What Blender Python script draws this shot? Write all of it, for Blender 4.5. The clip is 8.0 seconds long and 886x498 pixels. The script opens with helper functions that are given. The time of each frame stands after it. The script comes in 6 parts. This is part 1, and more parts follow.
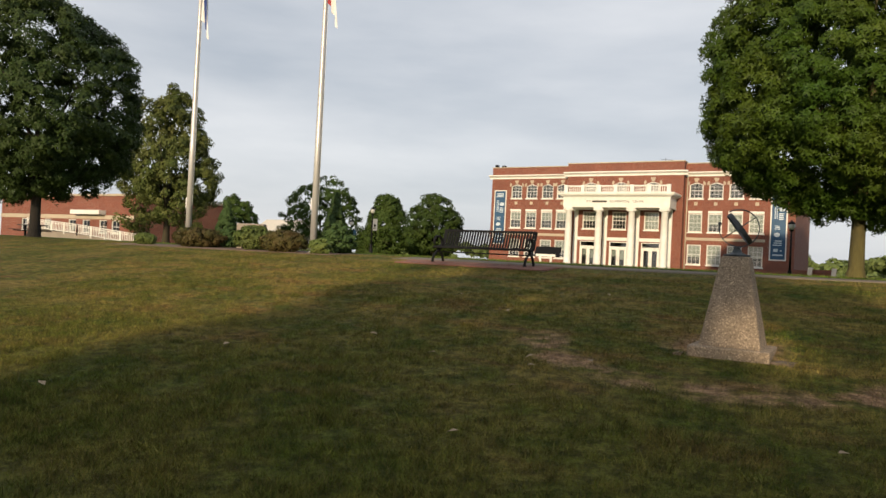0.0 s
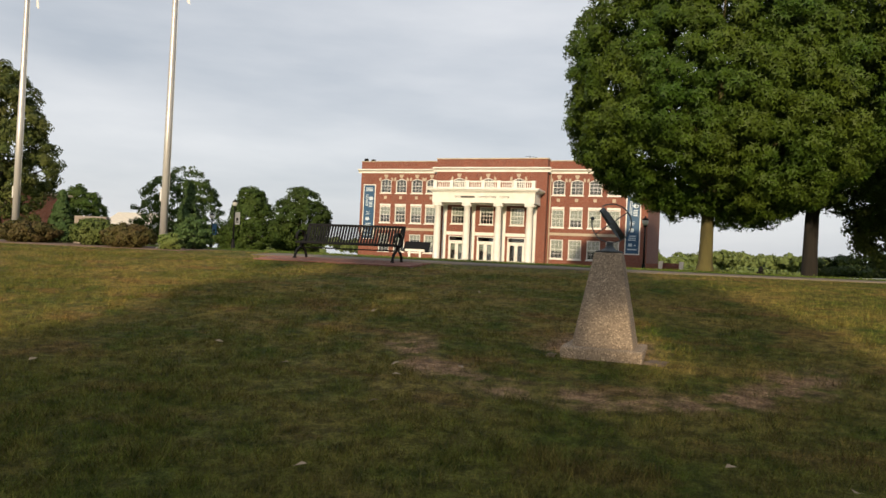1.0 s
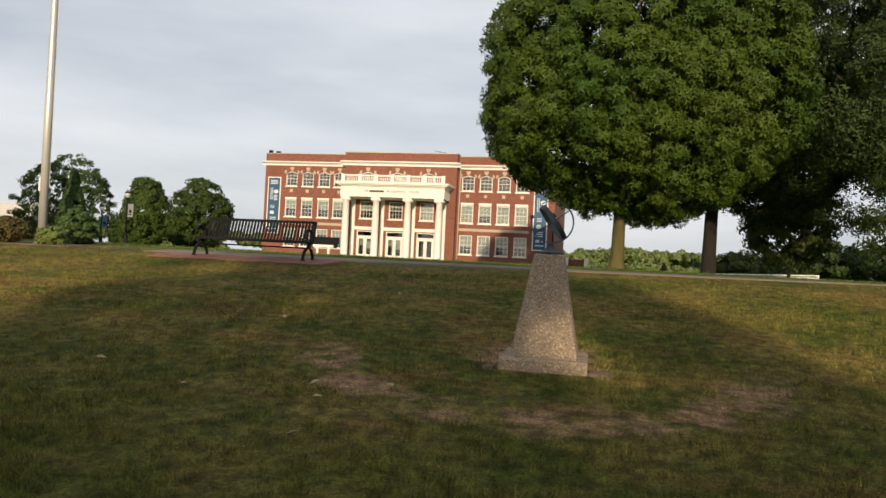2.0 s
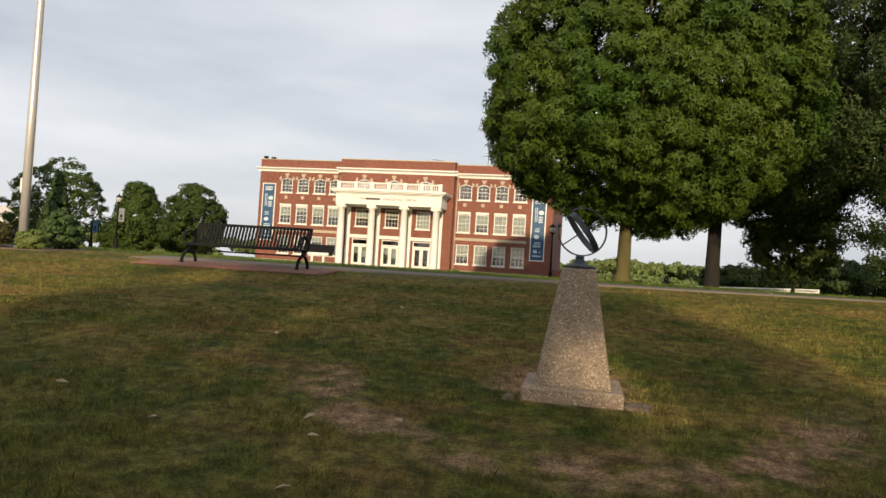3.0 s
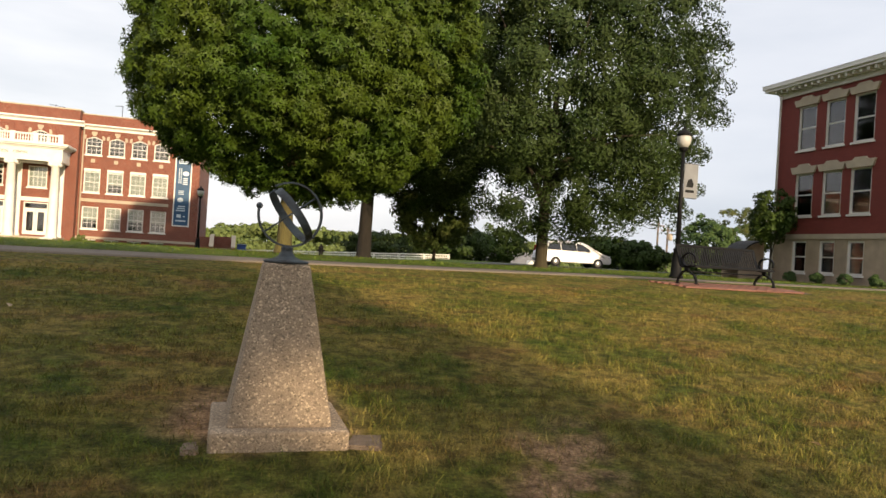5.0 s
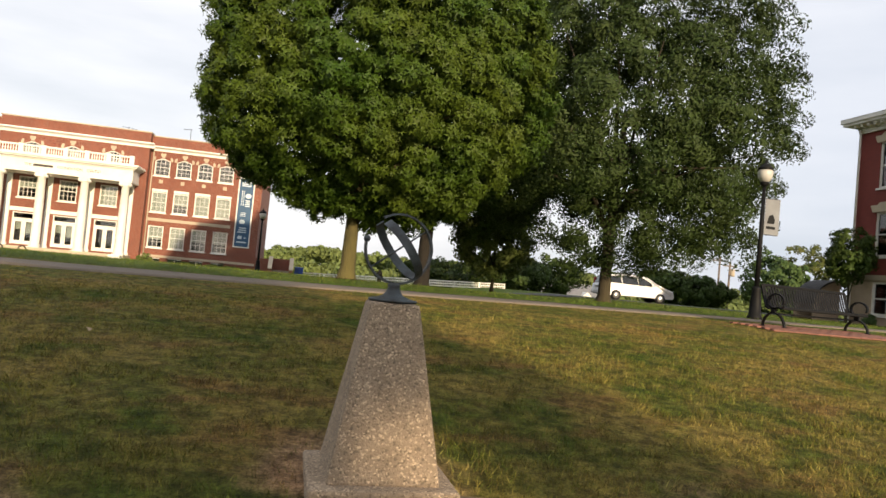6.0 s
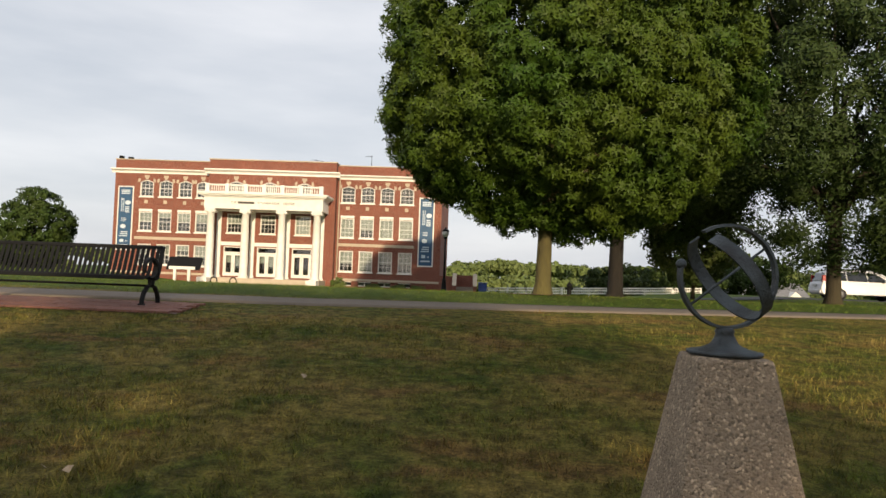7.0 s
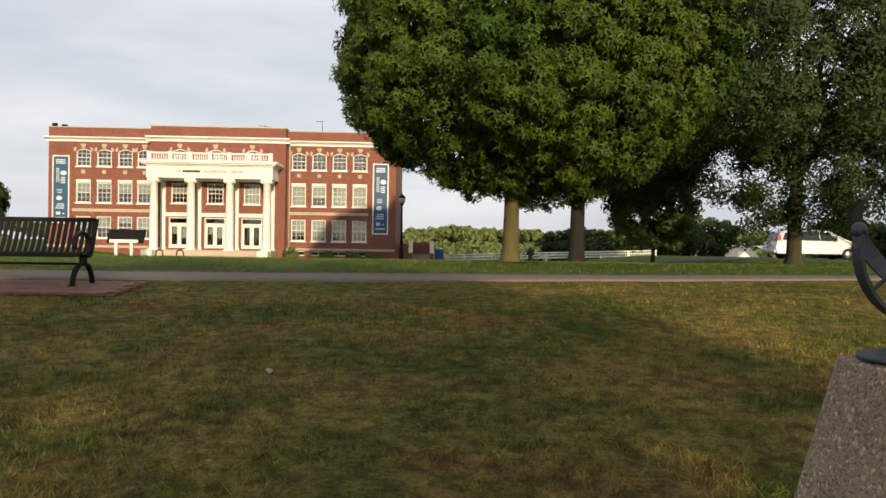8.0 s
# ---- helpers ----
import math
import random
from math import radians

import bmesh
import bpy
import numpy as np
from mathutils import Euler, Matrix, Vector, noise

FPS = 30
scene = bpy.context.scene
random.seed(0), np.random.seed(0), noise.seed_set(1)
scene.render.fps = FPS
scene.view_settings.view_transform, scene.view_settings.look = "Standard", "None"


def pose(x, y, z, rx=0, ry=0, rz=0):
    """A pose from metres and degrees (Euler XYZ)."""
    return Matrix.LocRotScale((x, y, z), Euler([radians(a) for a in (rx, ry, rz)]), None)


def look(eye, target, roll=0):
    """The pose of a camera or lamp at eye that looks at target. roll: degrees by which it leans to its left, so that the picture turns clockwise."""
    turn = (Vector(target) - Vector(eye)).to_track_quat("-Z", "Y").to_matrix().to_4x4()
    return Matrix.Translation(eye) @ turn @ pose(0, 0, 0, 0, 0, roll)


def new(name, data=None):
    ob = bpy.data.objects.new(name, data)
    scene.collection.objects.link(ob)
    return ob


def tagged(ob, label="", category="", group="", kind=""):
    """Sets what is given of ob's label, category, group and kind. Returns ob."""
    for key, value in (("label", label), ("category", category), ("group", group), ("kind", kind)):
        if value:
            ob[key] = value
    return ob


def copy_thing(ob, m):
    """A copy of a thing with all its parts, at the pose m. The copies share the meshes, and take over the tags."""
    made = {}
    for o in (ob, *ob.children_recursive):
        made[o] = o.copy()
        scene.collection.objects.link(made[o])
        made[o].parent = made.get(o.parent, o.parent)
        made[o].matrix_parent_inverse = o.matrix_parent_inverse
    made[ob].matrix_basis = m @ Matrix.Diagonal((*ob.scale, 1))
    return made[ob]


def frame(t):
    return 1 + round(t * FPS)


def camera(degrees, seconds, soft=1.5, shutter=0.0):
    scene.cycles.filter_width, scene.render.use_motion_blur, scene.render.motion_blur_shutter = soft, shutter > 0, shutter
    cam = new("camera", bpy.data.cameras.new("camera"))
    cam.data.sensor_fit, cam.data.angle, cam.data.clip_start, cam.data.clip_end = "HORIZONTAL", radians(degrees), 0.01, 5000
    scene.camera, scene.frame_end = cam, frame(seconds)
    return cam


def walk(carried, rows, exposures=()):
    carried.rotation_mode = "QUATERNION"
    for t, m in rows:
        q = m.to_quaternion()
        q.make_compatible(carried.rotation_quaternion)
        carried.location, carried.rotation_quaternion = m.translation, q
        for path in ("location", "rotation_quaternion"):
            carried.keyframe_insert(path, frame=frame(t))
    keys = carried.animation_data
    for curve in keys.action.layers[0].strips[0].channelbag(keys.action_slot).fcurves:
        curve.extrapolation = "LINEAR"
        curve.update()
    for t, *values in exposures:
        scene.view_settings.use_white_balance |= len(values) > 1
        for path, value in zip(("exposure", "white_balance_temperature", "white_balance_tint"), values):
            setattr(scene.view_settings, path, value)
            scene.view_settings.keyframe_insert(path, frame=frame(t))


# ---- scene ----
cam = camera(64.7, 8.0)
PATH = [
    (0, (-0.072, 0.23, 1.516), (-1.094, 1.948, 1.538), 2.9),
    (0.5, (-0.243, 0.591, 1.491), (-1.063, 2.416, 1.511), 2.4),
    (1, (-0.346, 0.965, 1.547), (-1.034, 2.843, 1.572), 2.7),
    (1.5, (-0.566, 1.289, 1.583), (-1.083, 3.221, 1.619), 2.5),
    (1.7, (-0.673, 1.439, 1.594), (-1.126, 3.387, 1.615), 2.2),
    (3, (-1.183, 2.511, 1.629), (-1.6, 4.467, 1.679), 3.6),
    (3.5, (-1.366, 2.814, 1.679), (-1.693, 4.787, 1.679), 0.6),
    (4, (-1.413, 3.323, 1.736), (-1.353, 5.321, 1.786), 3.3),
    (4.5, (-1.463, 3.837, 1.746), (-1.001, 5.783, 1.776), 3.8),
    (4.7, (-1.544, 3.981, 1.777), (-0.963, 5.895, 1.791), 3.8),
    (5.8, (-1.815, 4.424, 1.889), (-1.341, 6.367, 1.901), 3.8),
    (6, (-1.931, 4.645, 1.881), (-1.508, 6.598, 1.957), 5.4),
    (6.5, (-2.174, 5.368, 1.944), (-1.916, 7.351, 1.952), 2.2),
    (7, (-2.373, 5.956, 1.982), (-2.446, 7.953, 2.056), 2.1),
    (7.5, (-2.567, 6.477, 1.997), (-2.721, 8.47, 2.064), 1.0),
    (8, (-2.707, 6.998, 2.011), (-2.641, 8.997, 1.993), 0.9),
]
walk(cam, [(t, look(eye, target, roll)) for t, eye, target, roll in PATH], [(0.0, -0.26, 6500, 10), (1.7, -0.23, 6500, 10), (3.0, -0.15, 6550, 11), (3.5, -0.15, 6600, 11), (4.0, -0.08, 6650, 12), (4.7, 0.22, 6800, 12), (6.0, 0.25, 6750, 12), (6.5, 0.15, 6750, 12), (7.0, -0.1, 6550, 11), (8.0, -0.1, 6600, 11)])

# ---- world, sun ----
SUN_WAY = Vector((-0.19, 1.0, -0.23)).normalized()
world = bpy.data.worlds.new("world")
scene.world = world
world.use_nodes = True
wn, wl = world.node_tree.nodes, world.node_tree.links
sky = wn.new("ShaderNodeTexSky")
sky.sky_type = "NISHITA"
sky.sun_disc = False
sky.sun_elevation = radians(12.7)
sky.sun_rotation = radians(169.2)
sky.air_density, sky.dust_density = 1.0, 2.0
sky_gain = wn.new("ShaderNodeMix")
sky_gain.data_type, sky_gain.blend_type = "RGBA", "MULTIPLY"
sky_gain.inputs[0].default_value = 1.0
sky_gain.inputs[7].default_value = (0.11, 0.11, 0.11, 1)
wl.new(sky.outputs[0], sky_gain.inputs[6])
wco = wn.new("ShaderNodeTexCoord")
wmap = wn.new("ShaderNodeMapping")
wmap.inputs["Scale"].default_value = (1.0, 1.3, 4.5)
wmap.inputs["Rotation"].default_value = (0.0, 0.12, 0.5)
wl.new(wco.outputs["Generated"], wmap.inputs["Vector"])
cloud = wn.new("ShaderNodeTexNoise")
cloud.inputs["Scale"].default_value = 1.7
cloud.inputs["Detail"].default_value = 6
cloud.inputs["Roughness"].default_value = 0.5
wl.new(wmap.outputs[0], cloud.inputs["Vector"])
cramp = wn.new("ShaderNodeValToRGB")
cramp.color_ramp.elements[0].position, cramp.color_ramp.elements[0].color = 0.3, (0.50, 0.54, 0.60, 1)
cramp.color_ramp.elements[1].position, cramp.color_ramp.elements[1].color = 0.66, (0.80, 0.81, 0.835, 1)
wl.new(cloud.outputs["Fac"], cramp.inputs[0])
veil = wn.new("ShaderNodeMix")
veil.data_type = "RGBA"
veil.inputs[0].default_value = 0.86
wl.new(sky_gain.outputs[2], veil.inputs[6])
wl.new(cramp.outputs[0], veil.inputs[7])
# the sky clears to a bluer tone towards the east
wsep = wn.new("ShaderNodeSeparateXYZ")
wl.new(wco.outputs["Generated"], wsep.inputs[0])
weast = wn.new("ShaderNodeMapRange")
weast.interpolation_type = "SMOOTHSTEP"
weast.inputs[1].default_value, weast.inputs[2].default_value, weast.inputs[4].default_value = 0.1, 0.95, 0.6
wl.new(wsep.outputs[0], weast.inputs[0])
wclear = wn.new("ShaderNodeMix")
wclear.data_type = "RGBA"
wclear.inputs[7].default_value = (0.36, 0.43, 0.54, 1)
wl.new(weast.outputs[0], wclear.inputs[0])
wl.new(veil.outputs[2], wclear.inputs[6])
wbg = wn["Background"]
wbg.inputs["Strength"].default_value = 1.28
wl.new(wclear.outputs[2], wbg.inputs["Color"])
sun = new("sun", bpy.data.lights.new("sun", "SUN"))
sun.data.energy, sun.data.angle, sun.data.color = 5.6, radians(0.9), (1.0, 0.80, 0.54)
sun.matrix_world = look((0, 0, 60), Vector((0, 0, 60)) + SUN_WAY)

# ---- materials ----
def mat(name, col, col2=None, scale=8.0, rough=0.7, bump=0.0, bscale=60.0, metal=0.0, col3=None, scale3=0.6, amount3=0.5, spec=0.5, rnd=0.0, stretch=(1, 1, 1), translucent=0.0):
    """Base colour varied by a fine and a coarse noise at real size, with fine relief."""
    m = bpy.data.materials.new(name)
    m.use_nodes = True
    n, l = m.node_tree.nodes, m.node_tree.links
    b = n["Principled BSDF"]
    b.inputs["Roughness"].default_value = rough
    b.inputs["Metallic"].default_value = metal
    b.inputs["Specular IOR Level"].default_value = spec
    co = n.new("ShaderNodeTexCoord")
    mp = n.new("ShaderNodeMapping")
    mp.inputs["Scale"].default_value = stretch
    l.new(co.outputs["Object"], mp.inputs["Vector"])
    def noise_fac(sc, detail=5.0):
        t = n.new("ShaderNodeTexNoise")
        t.inputs["Scale"].default_value, t.inputs["Detail"].default_value = sc, detail
        l.new(mp.outputs[0], t.inputs["Vector"])
        r = n.new("ShaderNodeMapRange")
        r.inputs[1].default_value, r.inputs[2].default_value = 0.32, 0.68
        l.new(t.outputs["Fac"], r.inputs[0])
        return r.outputs[0]
    def blend(f, a, c, kind="MIX"):
        x = n.new("ShaderNodeMix")
        x.data_type, x.blend_type = "RGBA", kind
        for s, v in ((x.inputs[0], f), (x.inputs[6], a), (x.inputs[7], c)):
            if isinstance(v, (int, float)):
                s.default_value = v
            elif isinstance(v, tuple):
                s.default_value = (*v, 1)
            else:
                l.new(v, s)
        return x.outputs[2]
    out = blend(noise_fac(scale), col, col2 or tuple(c * 0.75 for c in col))
    if col3:
        mul = n.new("ShaderNodeMath")
        mul.operation = "MULTIPLY"
        mul.inputs[1].default_value = amount3
        l.new(noise_fac(scale3, 4), mul.inputs[0])
        out = blend(mul.outputs[0], out, col3)
    if rnd:
        oi = n.new("ShaderNodeObjectInfo")
        geo = n.new("ShaderNodeNewGeometry")
        add = n.new("ShaderNodeMath")
        add.operation = "ADD"
        l.new(oi.outputs["Random"], add.inputs[0])
        l.new(geo.outputs["Random Per Island"], add.inputs[1])
        r = n.new("ShaderNodeMapRange")
        r.inputs[2].default_value = 2.0
        r.inputs[3].default_value, r.inputs[4].default_value = 1 - rnd, 1 + rnd
        l.new(add.outputs[0], r.inputs[0])
        out = blend(1.0, out, r.outputs[0], "MULTIPLY")
    l.new(out, b.inputs["Base Color"])
    if bump:
        bp = n.new("ShaderNodeBump")
        bp.inputs["Strength"].default_value, bp.inputs["Distance"].default_value = bump, 0.02
        l.new(noise_fac(bscale, 6), bp.inputs["Height"])
        l.new(bp.outputs[0], b.inputs["Normal"])
    if translucent:
        tr = n.new("ShaderNodeBsdfTranslucent")
        l.new(out, tr.inputs["Color"])
        ms = n.new("ShaderNodeMixShader")
        ms.inputs[0].default_value = translucent
        l.new(b.outputs[0], ms.inputs[1])
        l.new(tr.outputs[0], ms.inputs[2])
        l.new(ms.outputs[0], n["Material Output"].inputs[0])
    return m


def brick_mat(name, c1, c2, mortar, grime):
    """Running-bond brickwork at real size on upright faces."""
    m = mat(name, c1, c2, scale=3.0, rough=0.85)
    n, l = m.node_tree.nodes, m.node_tree.links
    b = n["Principled BSDF"]
    co = n.new("ShaderNodeTexCoord")
    sep = n.new("ShaderNodeSeparateXYZ")
    l.new(co.outputs["Object"], sep.inputs[0])
    add = n.new("ShaderNodeMath")
    l.new(sep.outputs[0], add.inputs[0])
    l.new(sep.outputs[1], add.inputs[1])
    cmb = n.new("ShaderNodeCombineXYZ")
    l.new(add.outputs[0], cmb.inputs[0])
    l.new(sep.outputs[2], cmb.inputs[1])
    br = n.new("ShaderNodeTexBrick")
    br.inputs["Color1"].default_value, br.inputs["Color2"].default_value, br.inputs["Mortar"].default_value = (*c1, 1), (*c2, 1), (*mortar, 1)
    br.inputs["Scale"].default_value = 1.0
    br.inputs["Mortar Size"].default_value = 0.008
    br.inputs["Brick Width"].default_value, br.inputs["Row Height"].default_value = 0.21, 0.075
    l.new(cmb.outputs[0], br.inputs["Vector"])
    t = n.new("ShaderNodeTexNoise")
    t.inputs["Scale"].default_value, t.inputs["Detail"].default_value = 0.7, 6
    l.new(co.outputs["Object"], t.inputs["Vector"])
    r = n.new("ShaderNodeMapRange")
    r.inputs[1].default_value, r.inputs[2].default_value, r.inputs[4].default_value = 0.4, 0.75, 0.45
    l.new(t.outputs["Fac"], r.inputs[0])
    x = n.new("ShaderNodeMix")
    x.data_type = "RGBA"
    l.new(r.outputs[0], x.inputs[0])
    l.new(br.outputs["Color"], x.inputs[6])
    x.inputs[7].default_value = (*grime, 1)
    l.new(x.outputs[2], b.inputs["Base Color"])
    bp = n.new("ShaderNodeBump")
    bp.inputs["Strength"].default_value, bp.inputs["Distance"].default_value = 0.4, 0.01
    bp.invert = True
    l.new(br.outputs["Fac"], bp.inputs["Height"])
    l.new(bp.outputs[0], b.inputs["Normal"])
    return m


def glass_mat(name, tint=(0.75, 0.8, 0.8)):
    m = bpy.data.materials.new(name)
    m.use_nodes = True
    n, l = m.node_tree.nodes, m.node_tree.links
    n.remove(n["Principled BSDF"])
    tr, gl, fr, ms = n.new("ShaderNodeBsdfTransparent"), n.new("ShaderNodeBsdfGlossy"), n.new("ShaderNodeFresnel"), n.new("ShaderNodeMixShader")
    tr.inputs[0].default_value = (*tint, 1)
    gl.inputs["Roughness"].default_value = 0.03
    fr.inputs[0].default_value = 1.9
    l.new(fr.outputs[0], ms.inputs[0])
    l.new(tr.outputs[0], ms.inputs[1])
    l.new(gl.outputs[0], ms.inputs[2])
    l.new(ms.outputs[0], n["Material Output"].inputs[0])
    return m


PED = Vector((-1.288, 8.94, 0.0))  # middle of the sundial's pedestal on the lawn


def lawn_mat(name, blades):
    """Mown late-summer grass: green and straw patches, worn earth round the pedestal."""
    m = bpy.data.materials.new(name)
    m.use_nodes = True
    n, l = m.node_tree.nodes, m.node_tree.links
    b = n["Principled BSDF"]
    b.inputs["Roughness"].default_value = 0.8
    b.inputs["Specular IOR Level"].default_value = 0.1
    geo = n.new("ShaderNodeNewGeometry")
    flat = n.new("ShaderNodeVectorMath")
    flat.operation = "MULTIPLY"
    flat.inputs[1].default_value = (1, 1, 0)
    l.new(geo.outputs["Position"], flat.inputs[0])
    def nz(sc, lo, hi, detail=5.0, rough=0.55, stretch=None):
        t = n.new("ShaderNodeTexNoise")
        t.inputs["Scale"].default_value, t.inputs["Detail"].default_value, t.inputs["Roughness"].default_value = sc, detail, rough
        v = flat.outputs[0]
        if stretch:
            sm = n.new("ShaderNodeVectorMath")
            sm.operation = "MULTIPLY"
            sm.inputs[1].default_value = stretch
            l.new(v, sm.inputs[0])
            v = sm.outputs[0]
        l.new(v, t.inputs["Vector"])
        r = n.new("ShaderNodeMapRange")
        r.interpolation_type = "SMOOTHSTEP"
        r.inputs[1].default_value, r.inputs[2].default_value = lo, hi
        l.new(t.outputs["Fac"], r.inputs[0])
        return r.outputs[0]
    def blend(f, a, c):
        x = n.new("ShaderNodeMix")
        x.data_type = "RGBA"
        for s, v in ((x.inputs[0], f), (x.inputs[6], a), (x.inputs[7], c)):
            if isinstance(v, (int, float)):
                s.default_value = v
            elif isinstance(v, tuple):
                s.default_value = (*v, 1)
            else:
                l.new(v, s)
        return x.outputs[2]
    def op(kind, a, c):
        x = n.new("ShaderNodeMath")
        x.operation = kind
        x.use_clamp = kind == "MULTIPLY"
        for s, v in ((x.inputs[0], a), (x.inputs[1], c)):
            if isinstance(v, (int, float)):
                s.default_value = v
            else:
                l.new(v, s)
        return x.outputs[0]
    green = blend(nz(9, 0.35, 0.65), (0.056, 0.071, 0.010), (0.090, 0.103, 0.016))
    straw = blend(nz(14, 0.35, 0.65), (0.182, 0.134, 0.034), (0.235, 0.175, 0.050))
    base = blend(op("MULTIPLY", nz(0.55, 0.36, 0.66, 6, 0.62), 0.95), green, straw)
    base = blend(op("MULTIPLY", nz(3.1, 0.42, 0.7, 4), 0.55), base, straw)
    base = blend(op("MULTIPLY", nz(1.3, 0.5, 0.66, 4), 0.6), base, (0.040, 0.074, 0.008))
    base = blend(op("MULTIPLY", nz(0.9, 0.52, 0.66, 5, 0.62, (0.7, 1.4, 1)), 0.6), base, (0.195, 0.102, 0.040))
    # the lawn turns greener from y 8.0 down to y 4.5
    near_green = n.new("ShaderNodeMapRange")
    near_green.inputs[1].default_value, near_green.inputs[2].default_value, near_green.inputs[4].default_value = 8.0, 4.5, 0.5
    # beyond the footpath the lawn is greener
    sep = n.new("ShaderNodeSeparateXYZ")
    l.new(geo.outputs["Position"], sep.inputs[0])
    l.new(sep.outputs[1], near_green.inputs[0])
    base = blend(near_green.outputs[0], base, blend(nz(2.6, 0.35, 0.65), (0.034, 0.068, 0.006), (0.074, 0.086, 0.009)))
    far = n.new("ShaderNodeMapRange")
    far.inputs[1].default_value, far.inputs[2].default_value, far.inputs[4].default_value = 19.0, 20.0, 0.85
    l.new(sep.outputs[1], far.inputs[0])
    base = blend(far.outputs[0], base, blend(nz(2.0, 0.3, 0.7), (0.046, 0.095, 0.012), (0.085, 0.135, 0.022)))
    # worn ring of bare earth round the pedestal
    off = n.new("ShaderNodeVectorMath")
    off.operation = "DISTANCE"
    off.inputs[1].default_value = (PED.x - 0.1, PED.y + 0.25, 0)
    l.new(flat.outputs[0], off.inputs[0])
    dist = off.outputs["Value"]
    wob = n.new("ShaderNodeTexNoise")
    wob.inputs["Scale"].default_value, wob.inputs["Detail"].default_value = 1.6, 5
    l.new(flat.outputs[0], wob.inputs["Vector"])
    d2 = op("ADD", dist, op("MULTIPLY", wob.outputs["Fac"], 0.9))
    ringd = op("ABSOLUTE", op("SUBTRACT", d2, 2.62), 0.0)
    ring = n.new("ShaderNodeMapRange")
    ring.interpolation_type = "SMOOTHSTEP"
    ring.inputs[1].default_value, ring.inputs[2].default_value = 0.42, 0.08
    l.new(ringd, ring.inputs[0])
    south = n.new("ShaderNodeMapRange")
    south.inputs[1].default_value, south.inputs[2].default_value = PED.y + 0.4, PED.y - 0.5
    l.new(sep.outputs[1], south.inputs[0])
    near = n.new("ShaderNodeMapRange")
    near.interpolation_type = "SMOOTHSTEP"
    near.inputs[1].default_value, near.inputs[2].default_value = 1.28, 0.82
    l.new(d2, near.inputs[0])
    soil = blend(nz(25, 0.3, 0.7), (0.27, 0.155, 0.085), (0.40, 0.25, 0.145))
    patch = op("MULTIPLY", op("MULTIPLY", ring.outputs[0], south.outputs[0]), nz(2.3, 0.38, 0.55, 4))
    base = blend(op("MULTIPLY", op("MAXIMUM", patch, near.outputs[0]), 0.6 if blades else 0.9), base, soil)
    grain = n.new("ShaderNodeMapRange")
    grain.inputs[3].default_value, grain.inputs[4].default_value = 0.4, 1.6
    l.new(nz(33, 0.25, 0.75, 7, 0.72), grain.inputs[0])
    gm = n.new("ShaderNodeMix")
    gm.data_type, gm.blend_type = "RGBA", "MULTIPLY"
    gm.inputs[0].default_value = 1.0
    l.new(base, gm.inputs[6])
    l.new(grain.outputs[0], gm.inputs[7])
    tuft = n.new("ShaderNodeMapRange")
    tuft.inputs[3].default_value, tuft.inputs[4].default_value = 0.52, 1.52
    l.new(nz(6.5, 0.3, 0.7, 4, 0.6), tuft.inputs[0])
    gm2 = n.new("ShaderNodeMix")
    gm2.data_type, gm2.blend_type = "RGBA", "MULTIPLY"
    gm2.inputs[0].default_value = 1.0
    l.new(gm.outputs[2], gm2.inputs[6])
    l.new(tuft.outputs[0], gm2.inputs[7])
    base = gm2.outputs[2]
    if blades:
        rn = n.new("ShaderNodeMapRange")
        rn.inputs[3].default_value, rn.inputs[4].default_value = 0.5, 1.5
        l.new(geo.outputs["Random Per Island"], rn.inputs[0])
        x = n.new("ShaderNodeMix")
        x.data_type, x.blend_type = "RGBA", "MULTIPLY"
        x.inputs[0].default_value = 1.0
        l.new(base, x.inputs[6])
        l.new(rn.outputs[0], x.inputs[7])
        base = x.outputs[2]
        # single blades are fresh green or dry straw
        pick = n.new("ShaderNodeTexWhiteNoise")
        pick.noise_dimensions = "1D"
        l.new(geo.outputs["Random Per Island"], pick.inputs["W"])
        dry = n.new("ShaderNodeMapRange")
        dry.inputs[1].default_value, dry.inputs[2].default_value, dry.inputs[4].default_value = 0.72, 0.95, 0.42
        l.new(pick.outputs["Value"], dry.inputs[0])
        base = blend(dry.outputs[0], base, (0.25, 0.185, 0.07))
        fresh = n.new("ShaderNodeMapRange")
        fresh.inputs[1].default_value, fresh.inputs[2].default_value, fresh.inputs[4].default_value = 0.3, 0.1, 0.55
        l.new(pick.outputs["Value"], fresh.inputs[0])
        base = blend(fresh.outputs[0], base, (0.070, 0.112, 0.018))
    else:
        bp = n.new("ShaderNodeBump")
        bp.inputs["Strength"].default_value, bp.inputs["Distance"].default_value = 0.9, 0.03
        l.new(nz(45, 0.2, 0.8, 6, 0.7), bp.inputs["Height"])
        l.new(bp.outputs[0], b.inputs["Normal"])
    l.new(base, b.inputs["Base Color"])
    return m


